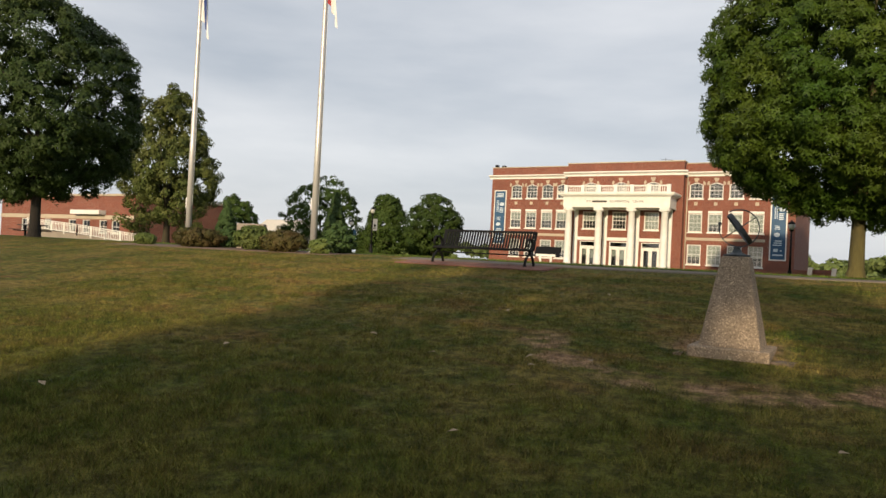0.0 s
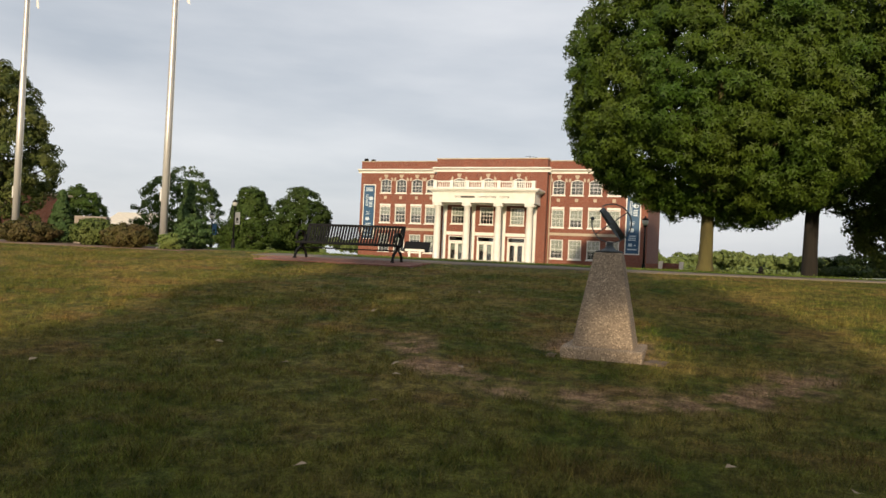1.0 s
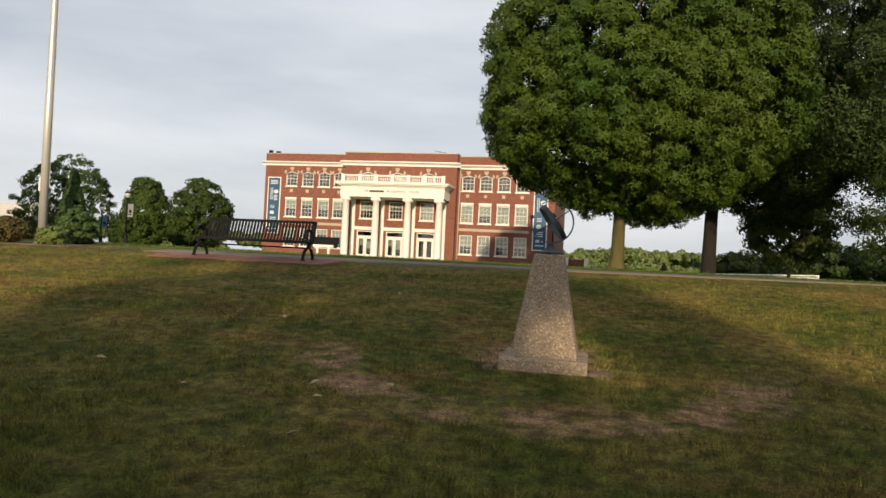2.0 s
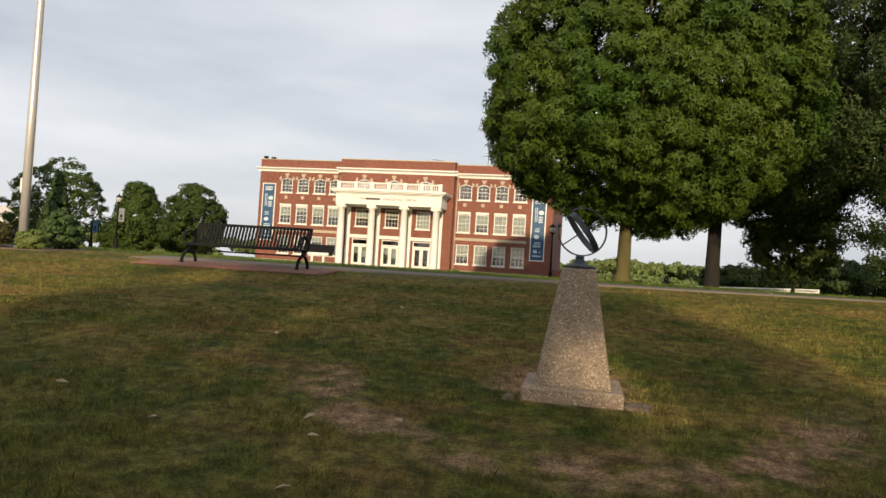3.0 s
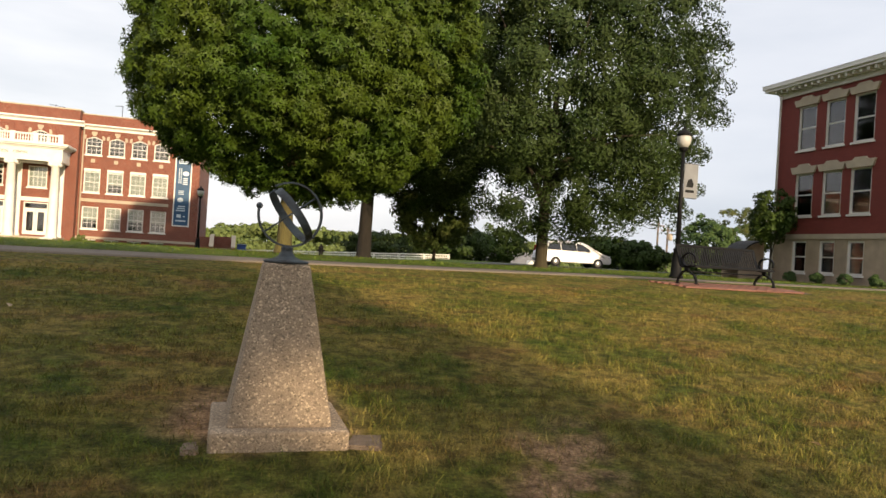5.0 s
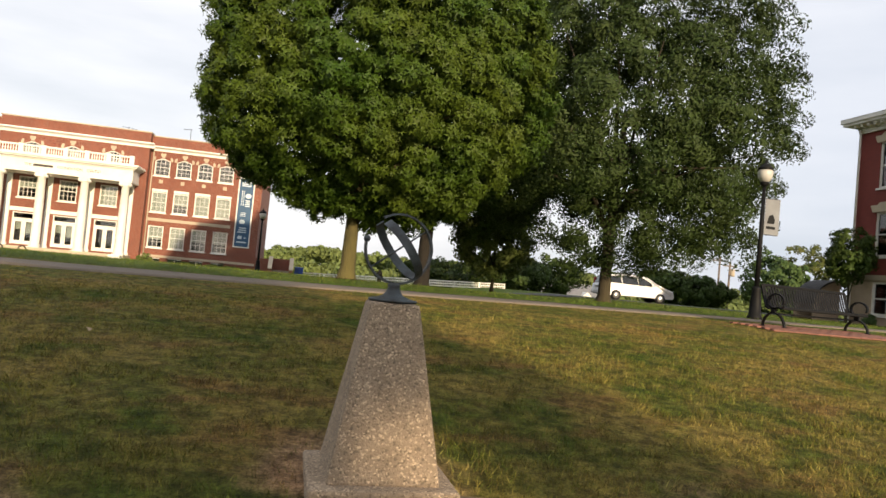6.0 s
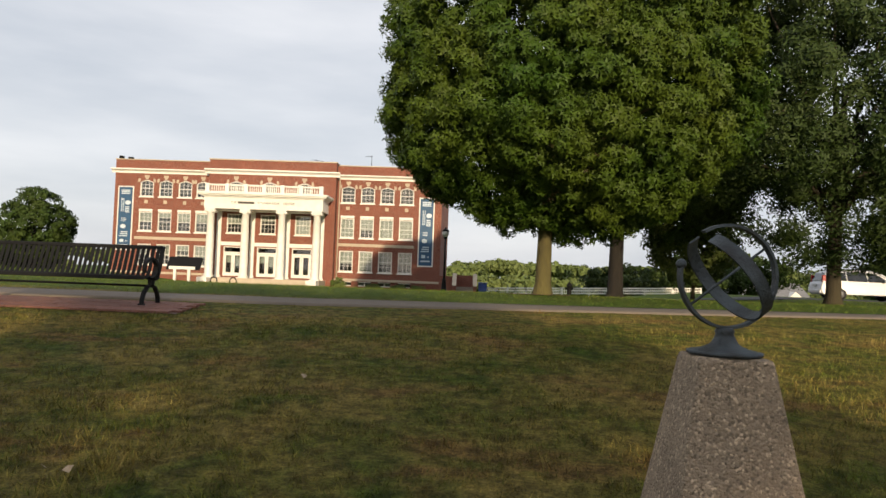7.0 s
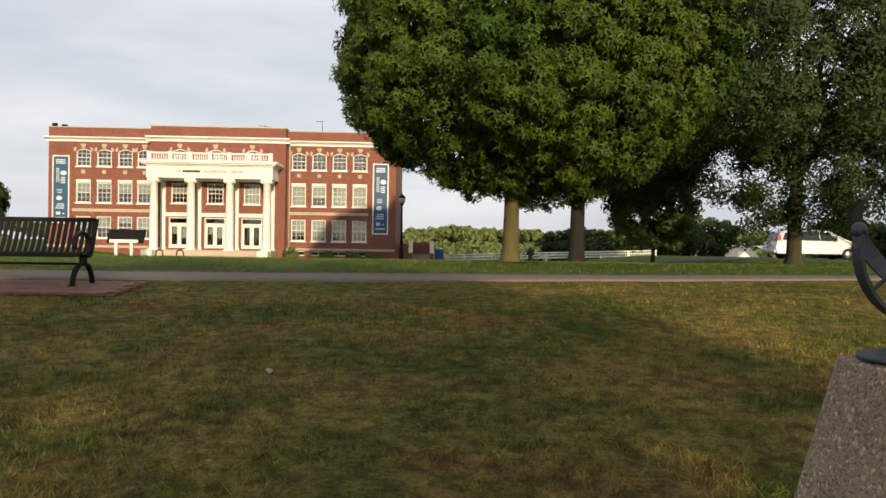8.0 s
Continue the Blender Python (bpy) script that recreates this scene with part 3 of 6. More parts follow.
def trunk_geo(rng, r, h, crown, radii, limbs):
    g = Geo()
    pts = [(0, 0, -0.15), (0, 0, 0.05), (0.01, 0, 0.35), (0.02, 0.01, h * 0.5), (0.05, 0.0, h), (crown[0] * 0.6, crown[1] * 0.6, crown[2])]
    g.tube(pts, [r * 1.75, r * 1.4, r * 1.08, r * 0.97, r * 0.9, r * 0.4], 14)
    for i in range(limbs):
        a = 2 * math.pi * (i + rng.uniform(-0.25, 0.25)) / limbs
        z0 = h * rng.uniform(0.8, 1.0) + (crown[2] - h) * rng.uniform(0, 0.5)
        tip = Vector((crown[0] + math.cos(a) * radii[0] * 0.75, crown[1] + math.sin(a) * radii[1] * 0.75, crown[2] + radii[2] * rng.uniform(-0.35, 0.5)))
        s = Vector((0.04, 0, z0))
        mid = s.lerp(tip, 0.5) + Vector((0, 0, 0.4))
        g.tube([s, s.lerp(mid, 0.5) + Vector((0, 0, 0.1)), mid, tip], [r * 0.5, r * 0.36, r * 0.24, r * 0.07], 7)
    return g


def tree(label, x, y, r, h, centre, radii, count, clump, per, size, leaves, seed, fill=0.25, lump=0.18, flat_bottom=0.75, taper=0.0, limbs=8, group="", z=None, category="tree", gap=None, bark=None, belly=0.0, hang=None, sparse=None, rough=0.07, lobed=False, broad=0.42):
    rng = np.random.default_rng(seed)
    e = thing("tree", label, category, (x, y, (height(x, y) if z is None else z)), group=group)
    part("trunk", trunk_geo(rng, r, h, centre, radii, limbs), bark or M_BARK, e)
    cs, rs, os_ = crown_clumps(rng, np.array(centre), radii, count, clump, fill, lump, flat_bottom, taper, belly, rough)
    if gap:  # clumps left out along the sun's way, so a light patch reaches the pedestal
        open_way = np.hypot(cs[:, 0] - gap[0] + 0.19 * cs[:, 1], cs[:, 2] - gap[1] + 0.23 * cs[:, 1]) < gap[2]
        cs, rs, os_ = cs[~open_way], rs[~open_way], os_[~open_way]
    if hang:  # the boughs hang lower at the two sides than over the trunk's foot
        low = (np.abs(cs[:, 0] - hang[0]) < hang[1]) & (cs[:, 2] < hang[2])
        cs, rs, os_ = cs[~low], rs[~low], os_[~low]
    if sparse:  # gaps between the boughs, where the sky shows
        thin = np.array([noise.noise(Vector(p) * sparse[0] + Vector((seed, 0, 0))) > sparse[1] and p[2] > sparse[2] for p in cs])
        cs, rs, os_ = cs[~thin], rs[~thin], os_[~thin]
    part("crown", leaf_cloud("crown", cs, rs, os_, per, size, rng, leaves, lobed=lobed, broad=broad), leaves, e)
    return e


# the two round maples behind the sundial
tree("round-crowned green maple with a mulched trunk on the lawn", -0.15, 26.75, 0.22, 2.6, (0.50, 0, 6.6), (5.42, 5.5, 6.3), 2800, 0.34, 58, 0.185, M_LEAF, 11, lump=0.08, fill=0.25, rough=0.12, flat_bottom=0.80, belly=0.20, bark=M_SUNMOSSBARK, lobed=True)
tree("dark broad maple standing behind the round maple", 4.95, 41.0, 0.36, 3.4, (0.6, 0, 7.2), (6.6, 6.0, 6.5), 1050, 0.6, 70, 0.26, M_LEAFB, 12, lump=0.14, fill=0.3, flat_bottom=0.75, bark=M_SHADEBARK, lobed=True, hang=(0.0, 2.2, 3.9))
tree("tall loose-crowned ash with gaps in its leaves", 12.4, 34.8, 0.27, 3.0, (0.6, 0, 8.9), (7.9, 6.4, 9.0), 1700, 0.64, 135, 0.17, M_LEAFC, 13, lump=0.24, fill=0.46, rough=0.16, flat_bottom=0.88, belly=0.12, limbs=18, sparse=(0.42, 0.44, 0), hang=(1.5, 2.2, 1.5), broad=0.22)
tree("small yellow-green tree between the big trunks", 9.4, 43.0, 0.1, 1.0, (0, 0, 2.9), (2.3, 2.0, 2.5), 170, 0.45, 70, 0.17, M_SHRUBG, 17, lump=0.3)
# trees on the flagpole side
tree("dark round maple near the ramp building", -36.6, 20.4, 0.25, 2.6, (-0.4, 0, 6.4), (4.9, 5.2, 6.0), 900, 0.52, 60, 0.26, M_LEAFC, 14, lump=0.15, lobed=True, bark=M_SHADEBARK)
tree("lighter tree with a pointed crown behind the flagpoles", -59.5, 46.0, 0.35, 1.5, (0, 0, 7.6), (5.9, 5.7, 7.8), 700, 0.62, 84, 0.25, M_LEAFE, 15, lump=0.42, taper=0.5, sparse=(0.4, 0.32, 0), broad=0.3)
for k, (tx, ty, rr, hh) in enumerate([(-81.7, 75, 4.4, 8.2), (-64.6, 75, 7.0, 10.8), (-53.2, 75, 3.4, 8.4), (-45.6, 74, 4.5, 8.2), (-58, 79, 3.2, 4.5), (-49.5, 79, 3.0, 4.6)]):
    tree("green tree in the row beyond the lawn", tx, ty, 0.2, 1.0, (0, 0, hh * 0.52), (rr, rr, hh * 0.5), 480, 0.52, 46, 0.25, M_LEAFB, 30 + k, lump=0.2, rough=0.14, limbs=6, group="trees beyond the lawn", taper=0.42, flat_bottom=1.0, broad=0.32)
# unseen trees added behind the walker, shaped to cast the lawn's dappled shade
tree("broad unseen tree added behind the viewpoint to shade the lawn", 2.2, -20, 0.3, 2.6, (0, 0, 7.5), (4.9, 4.6, 3.0), 210, 0.75, 60, 0.3, M_LEAFB, 21, lump=0.18, gap=(2.05, 7.75, 0.72), sparse=(0.6, 0.14, 7.2))
tree("taller unseen tree added behind the viewpoint to shade the lawn", 2.0, -24, 0.3, 4.0, (0.4, 0, 10.5), (4.9, 4.0, 1.7), 90, 0.7, 60, 0.3, M_LEAFB, 22, lump=0.25, sparse=(0.5, 0.05, 0), gap=(2.95, 9.1, 0.6))


# ---- sundial ----
def build_sundial():
    z = 0.535
    RZ = 0.5
    e = thing("sundial_pedestal", "tapered exposed-aggregate concrete pedestal on a square plinth", "pedestal", (PED.x, PED.y, z), RZ)
    g = Geo().box(-0.43, 0.43, -0.43, 0.43, -0.14, 0.125, 0.02)
    part("plinth", g, M_AGG, e)
    bm = bmesh.new()
    bmesh.ops.create_cube(bm, size=1)
    for p in bm.verts:
        w = 0.33 if p.co.z < 0 else 0.148
        p.co = Vector((math.copysign(w, p.co.x), math.copysign(w, p.co.y), 0.12 if p.co.z < 0 else 1.155))
    bmesh.ops.bevel(bm, geom=bm.edges[:], offset=0.018, segments=2, affect="EDGES", profile=0.5)
    part("shaft", Geo().take(bm), M_AGG, e)
    top = z + 1.155
    d = thing("armillary_sundial", "weathered bronze armillary sundial on a turned foot", "sundial", (PED.x, PED.y, top), 10.0)
    part("base_plate", Geo().lathe([(0.14, 0.0), (0.152, 0.006), (0.152, 0.016), (0.125, 0.022), (0.10, 0.027), (0.082, 0.034), (0.064, 0.042), (0.052, 0.054), (0.044, 0.07), (0.036, 0.09), (0.042, 0.10), (0.03, 0.115)], 32), M_BRONZE, d)
    c = Vector((0.01, 0, 0.115 + 0.215))
    R = 0.215
    # meridian: a C-shaped bar in the plane facing the viewer, open at the upper side
    pts = [c + Vector((math.cos(a), 0.0, math.sin(a))) * R for a in np.radians(np.linspace(168, 482, 70))]
    ups = [(p - c) for p in pts]
    part("meridian_ring", Geo().sweep(pts, [(-0.016, -0.006), (0.016, -0.006), (0.016, 0.006), (-0.016, 0.006)], ups), M_BRONZE, d)
    ball = pts[0]
    part("finial", Geo().ball(ball, 0.022), M_BRONZE, d)
    # the equatorial band, tilted, a broad half ring
    axis = Vector((0.80, 0.0, 0.60)).normalized()
    u = Vector((0.60, 0.0, -0.80))  # towards the band's low side
    w = Vector((0, 1, 0))
    pts = [c + (u * math.cos(a) + w * math.sin(a)) * (R - 0.01) for a in np.radians(np.linspace(-158, 158, 66))]
    part("equatorial_band", Geo().sweep(pts, [(-0.027, -0.004), (0.027, -0.004), (0.027, 0.004), (-0.027, 0.004)], [p - c for p in pts]), M_BRONZE, d, "broad hour band with worn blue-grey patina")
    part("gnomon", Geo().tube([c - axis * (R + 0.005), c + axis * (R + 0.005)], 0.006, 8), M_BRONZE, d)


M_AGG = mat("exposed_aggregate", (0.315, 0.238, 0.168), (0.23, 0.173, 0.122), 6.0, 0.9, 0.5, 90, col3=(0.33, 0.25, 0.175), scale3=2.0, amount3=0.5)
_n, _l = M_AGG.node_tree.nodes, M_AGG.node_tree.links
_vo = _n.new("ShaderNodeTexVoronoi")
_vo.inputs["Scale"].default_value = 92
_co = _n.new("ShaderNodeTexCoord")
_l.new(_co.outputs["Object"], _vo.inputs["Vector"])
_rp = _n.new("ShaderNodeValToRGB")
_rp.color_ramp.interpolation = "CONSTANT"
for _pos, _c in ((0.0, 0.6), (0.10, 0.92), (0.52, 1.05), (0.80, 1.28), (0.92, 1.8)):
    _e = _rp.color_ramp.elements[0] if _pos == 0.0 else _rp.color_ramp.elements.new(_pos)
    _e.position, _e.color = _pos, (_c, _c, _c * 0.97, 1)
_rp.color_ramp.elements.remove(_rp.color_ramp.elements[-1])
_se = _n.new("ShaderNodeSeparateColor")
_l.new(_vo.outputs["Color"], _se.inputs[0])
_l.new(_se.outputs[0], _rp.inputs[0])
_mx = _n.new("ShaderNodeMix")
_mx.data_type, _mx.blend_type = "RGBA", "MULTIPLY"
_mx.inputs[0].default_value = 1.0
_b = _n["Principled BSDF"]
_l.new(_b.inputs["Base Color"].links[0].from_socket, _mx.inputs[6])
_l.new(_rp.outputs[0], _mx.inputs[7])
_l.new(_mx.outputs[2], _b.inputs["Base Color"])
# the pebbles stand proud of the cement
_bp = _n.new("ShaderNodeBump")
_bp.invert = True
_bp.inputs["Strength"].default_value, _bp.inputs["Distance"].default_value = 0.7, 0.006
_l.new(_vo.outputs["Distance"], _bp.inputs["Height"])
_l.new(_b.inputs["Normal"].links[0].from_socket, _bp.inputs["Normal"])
_l.new(_bp.outputs[0], _b.inputs["Normal"])
build_sundial()


# ---- the brick hall with the portico ----
def window(parent, x, y, z0, z1, w, blind, arch=False, rows=3, cols=3, sill=True, lintel=False, jamb=0.30):
    """A white sash window set in its opening; y is the wall's outer face."""
    fr, d0, d1 = 0.085, y + 0.06, y + 0.16
    g = Geo()
    zt = z1 - (0.22 if arch else 0.0)
    g.box(x - w / 2, x - w / 2 + fr, d0, d1, z0, z1)
    g.box(x + w / 2 - fr, x + w / 2, d0, d1, z0, z1)
    g.box(x - w / 2 + fr, x + w / 2 - fr, d0, d1, z0, z0 + fr)
    if arch:
        # segmental head: the frame follows the arch, the corners stay masonry
        k = 10
        arc = [(x - w / 2 + w * i / k, zt + 0.22 * math.sin(math.pi * i / k)) for i in range(k + 1)]
        g.prism(arc + [(a, c - fr) for a, c in arc[::-1]], d0, d1)
    else:
        g.box(x - w / 2 + fr, x + w / 2 - fr, d0, d1, z1 - fr, z1)
    mid = (z0 + z1) / 2
    g.box(x - w / 2 + fr, x + w / 2 - fr, d0 + 0.03, d1, mid - 0.03, mid + 0.03)
    win = part("window", g, M_WHITE, parent)
    for i in range(1, cols):
        u = x - w / 2 + fr + (w - 2 * fr) * i / cols
        part("muntin", Geo().box(u - 0.014, u + 0.014, d0 + 0.045, d1 - 0.02, z0 + fr, z1 - fr * 0.6), M_WHITE, win)
    for j in range(1, 2 * rows - 2):
        v = z0 + fr + (z1 - z0 - 2 * fr) * j / (2 * rows - 2)
        if abs(v - mid) > 0.05:
            part("muntin", Geo().box(x - w / 2 + fr, x + w / 2 - fr, d0 + 0.046, d1 - 0.021, v - 0.014, v + 0.014), M_WHITE, win)
    part("pane", Geo().box(x - w / 2 + fr * 0.5, x + w / 2 - fr * 0.5, d1 - 0.015, d1 - 0.007, z0 + fr * 0.5, z1 - fr * 0.5), M_GLASS, win)
    if blind > 0:
        part("blind", Geo().box(x - w / 2 + fr, x + w / 2 - fr, d1 + 0.02, d1 + 0.03, z1 - (z1 - z0) * blind, z1 - 0.03), M_BLIND, win)
    if sill:
        part("sill", Geo().box(x - w / 2 - 0.07, x + w / 2 + 0.07, y - 0.07, y + 0.12, z0 - 0.10, z0 - 0.002), M_WHITE, win)
    return win


def cornice(geo, x0, x1, y, z0, z1, reach=0.32, ends=0.3):
    """A stepped and coved moulding along a wall head."""
    h = z1 - z0
    prof = [(0.0, 0.0), (-0.12, 0.0), (-0.12, 0.42), (-0.4, 0.5), (-0.6, 0.66), (-0.92, 0.7), (-1.0, 0.78), (-1.0, 1.0), (0.0, 1.0)]
    geo.prism([(y - 0.003 + reach * a, z0 + h * c) for a, c in prof], x0 - ends, x1 + ends, "x")


def letters(body, size, depth, name, material, parent, m, label=""):
    cu = bpy.data.curves.new(name, "FONT")
    cu.body, cu.size, cu.extrude, cu.align_x, cu.align_y = body, size, depth, "CENTER", "CENTER"
    tmp = bpy.data.objects.new(name, cu)
    scene.collection.objects.link(tmp)
    me = bpy.data.meshes.new_from_object(tmp.evaluated_get(bpy.context.evaluated_depsgraph_get()))
    bpy.data.objects.remove(tmp)
    me.materials.clear()
    me.materials.append(material)
    ob = new(name, me)
    ob.parent = parent
    ob.matrix_local = m
    return tagged(ob, label)


def wall_banner(x0, x1, z0, z1, y, seed):
    rng = random.Random(seed)
    e = thing("wall_banner", "tall blue banner with white print on a brick wall", "banner", group="banners on the hall")
    part("border", Geo().box(x0, x1, y - 0.06, y - 0.01, z0, z1), M_WHITE, e)
    part("cloth", Geo().box(x0 + 0.1, x1 - 0.1, y - 0.075, y - 0.062, z0 + 0.1, z1 - 0.1), M_BLUE, e)
    g = Geo()
    w = x1 - x0
    def bar(a, c, d, f):
        g.box(x0 + w * a, x0 + w * c, y - 0.082, y - 0.076, z1 - (z1 - z0) * f, z1 - (z1 - z0) * d)
    for d in (0.06, 0.085, 0.11):
        bar(0.2 + rng.uniform(0, 0.05), 0.78, d, d + 0.015)
    for i in range(9):
        bar(0.24, 0.31, 0.19 + i * 0.024, 0.206 + i * 0.024)
        bar(0.36, 0.42, 0.19 + i * 0.024, 0.206 + i * 0.024)
    for i in range(4):
        bar(0.5, 0.78, 0.32 + i * 0.026, 0.335 + i * 0.026)
    for i in range(3):
        bar(0.28, 0.6, 0.5 + i * 0.022, 0.508 + i * 0.022)
    for i in range(3):
        bar(0.3 - 0.05 * i, 0.72, 0.71 + i * 0.03, 0.725 + i * 0.03)
    bar(0.25, 0.5, 0.83, 0.875)
    bar(0.62, 0.74, 0.85, 0.865)
    bar(0.2, 0.8, 0.91, 0.93)
    tagged(part("print", g, M_PRINT, e), kind="stuff")
    for cz, rx, rz, cx in ((0.26, 0.24, 0.034, 0.66), (0.63, 0.22, 0.032, 0.42)):
        ring = Geo()
        cc = (x0 + w * cx, z1 - (z1 - z0) * cz)
        pts = [(cc[0] + math.cos(a) * rx * w * 0.8, cc[1] + math.sin(a) * rz * (z1 - z0)) for a in np.linspace(0, 2 * math.pi, 24, endpoint=False)]
        ring.prism(pts, y - 0.081, y - 0.0762)
        part("emblem", ring, M_PRINT, e)


def build_hall():
    e = thing("brick_hall", "three-storey red brick hall with white columned portico", "building", (0, 0, 0))
    YW, YC, YP, YB = 66.8, 66.0, 63.9, 86.0
    XL, XR, CL, CR = -33.95, -4.83, -25.2, -14.05
    left, right, mid = [-31.07, -29.35, -27.61, -26.0], [-13.07, -11.35, -9.63, -7.90], [-22.8, -19.85, -16.8]
    W = 1.22
    rows = ((7.98, 9.45), (4.92, 6.62), (1.96, 3.78))
    holes = [(x - W / 2, x + W / 2, a, c) for x in left + right for a, c in rows]
    holes_c = [(x - 0.64, x + 0.64, 8.35, 9.48) for x in mid] + [(x - 0.68, x + 0.68, 4.96, 6.64) for x in mid] + [(x - 0.86, x + 0.86, 1.22, 3.78) for x in mid]
    zt, zb = 11.2, -0.4
    bsm = [(x - 0.55, x + 0.55, 0.72, 1.12) for x in right]
    g = Geo()
    wall_with_holes(g, XL, CL, zb, zt, YW, YW + 0.4, [h for h in holes if h[0] < CL])
    part("wing_wall", g, M_BRICK, e)
    g = Geo()
    wall_with_holes(g, CR, XR, zb, zt, YW, YW + 0.4, [h for h in holes if h[0] > CL] + bsm)
    part("wing_wall", g, M_BRICK, e)
    g = Geo()
    wall_with_holes(g, CL, CR, zb, 11.32, YC, YC + 0.4, holes_c)
    g.box(CL, CL + 0.4, YC + 0.4, YW + 0.4, zb, 11.32).box(CR - 0.4, CR, YC + 0.4, YW + 0.4, zb, 11.32)
    part("centre_wall", g, M_BRICK, e)
    g = Geo()
    g.box(XL, XL + 0.4, YW + 0.4, YB, zb, zt).box(XR - 0.4, XR, YW + 0.4, YB, zb, zt).box(XL, XR, YB, YB + 0.4, zb, zt)
    part("side_wall", g, M_BRICK, e)
    part("roof", Geo().box(XL + 0.4, XR - 0.4, YW + 0.41, YB, 10.75, 10.9), M_ROOF, e)
    g = Geo()
    for z in (0.9, 4.4, 7.55):
        g.box(XL + 0.4, XR - 0.4, YW + 0.42, YB - 0.01, z - 0.2, z)
    g.box(XL + 0.4, XR - 0.4, YW + 5.0, YW + 5.1, 0.9, 10.7)
    part("inner_floor", g, M_ROOM, e)
    # stone trim
    g = Geo()
    cornice(g, XL, CL - 0.32, YW, 10.02, 10.42)
    part("cornice", g, M_WHITE, e, "cream painted cornice")
    g = Geo()
    cornice(g, CR + 0.32, XR, YW, 10.02, 10.42)
    part("cornice", g, M_WHITE, e, "cream painted cornice")
    g = Geo()
    cornice(g, CL, CR, YC, 10.08, 10.5, 0.36, 0.36)
    part("cornice", g, M_WHITE, e, "cream painted cornice")
    g = Geo().box(XL - 0.05, CL - 0.08, YW - 0.06, YW + 0.46, zt, zt + 0.08).box(CR + 0.08, XR + 0.05, YW - 0.06, YW + 0.46, zt, zt + 0.08).box(CL - 0.06, CR + 0.06, YC - 0.06, YW + 0.46, 11.32, 11.42)
    part("coping", g, M_STONE, e, "thin grey stone coping")
    g = Geo()
    for a, c in ((left[0] - 0.9, CL - 0.05), (CR + 0.2, right[3] + 0.75)):
        part("belt_course", Geo().box(a, c, YW - 0.05, YW - 0.002, 4.17, 4.42), M_STONE, e)

    for a, c in ((XL - 0.04, CL - 0.02), (CR + 0.02, XR + 0.04)):
        part("water_table", Geo().box(a, c, YW - 0.06, YW - 0.002, 1.16, 1.36), M_STONE, e)
    rng = random.Random(5)
    for x in left + right:
        for k, (a, c) in enumerate(rows):
            bl = rng.choice((0.3, 0.45, 0.5, 0.55) if x < CL else (0.6, 0.95, 0.95)) if k else 0.0
            if k == 2 and x in (right[0], left[3]):
                bl = 0.62
            window(e, x, YW, a, c, W, bl, arch=k == 0, rows=3, cols=3)
        # masonry over the arched heads, keystones and corner blocks
        for s in (-1, 1):
            part("arch_head", Geo().prism([(x + s * W / 2, 9.23), (x + s * W / 2, 9.452), (x + s * W * 0.1, 9.452), (x + s * W * 0.25, 9.37), (x + s * W * 0.4, 9.30)], YW + 0.002, YW + 0.12), M_BRICK, e)
        part("keystone", Geo().prism([(x - 0.11, 9.5), (x + 0.11, 9.5), (x + 0.15, 9.68), (x + 0.21, 9.68), (x + 0.21, 9.86), (x - 0.21, 9.86), (x - 0.21, 9.68), (x - 0.15, 9.68)], YW - 0.05, YW - 0.002), M_STONE, e)
        for s in (-1, 1):
            part("springer_block", Geo().prism([(x + s * 0.62, 9.2), (x + s * 0.80, 9.24), (x + s * 0.80, 9.42), (x + s * 0.72, 9.56), (x + s * 0.58, 9.56), (x + s * 0.58, 9.38)], YW - 0.045, YW - 0.002), M_STONE, e)
        part("square_block", Geo().box(x - 0.15, x + 0.15, YW - 0.035, YW - 0.002, 7.36, 7.66), M_STONE, e)
        part("lintel", Geo().box(x - W / 2, x + W / 2, YW - 0.03, YW - 0.002, 6.64, 6.86), M_WHITE, e)
    for k, x in enumerate(mid):
        window(e, x, YC, 8.35, 9.48, 1.28, 0.0, arch=True, cols=4)
        for s in (-1, 1):
            part("arch_head", Geo().prism([(x + s * 0.64, 9.26), (x + s * 0.64, 9.482), (x + s * 0.12, 9.482), (x + s * 0.3, 9.41), (x + s * 0.5, 9.33)], YC + 0.002, YC + 0.12), M_BRICK, e)
        part("keystone", Geo().prism([(x - 0.11, 9.52), (x + 0.11, 9.52), (x + 0.15, 9.7), (x + 0.21, 9.7), (x + 0.21, 9.9), (x - 0.21, 9.9), (x - 0.21, 9.7), (x - 0.15, 9.7)], YC - 0.05, YC - 0.002), M_STONE, e)
        for s in (-1, 1):
            part("springer_block", Geo().prism([(x + s * 0.66, 9.2), (x + s * 0.84, 9.24), (x + s * 0.84, 9.44), (x + s * 0.76, 9.6), (x + s * 0.62, 9.6), (x + s * 0.62, 9.4)], YC - 0.045, YC - 0.002), M_STONE, e)
        window(e, x, YC, 4.96, 6.64, 1.36, (0.55, 0.35, 0.97)[k], cols=4)
        # glazed double doors under a transom
        g = Geo().box(x - 0.86, x - 0.78, YC + 0.05, YC + 0.2, 1.22, 3.78).box(x + 0.78, x + 0.86, YC + 0.05, YC + 0.2, 1.22, 3.78)
        g.box(x - 0.78, x + 0.78, YC + 0.05, YC + 0.2, 3.70, 3.78).box(x - 0.78, x + 0.78, YC + 0.05, YC + 0.2, 3.2, 3.32)
        fr = part("door_frame", g, M_WHITE, e)
        part("transom_pane", Geo().box(x - 0.78, x + 0.78, YC + 0.12, YC + 0.13, 3.32, 3.70), M_GLASS, fr)
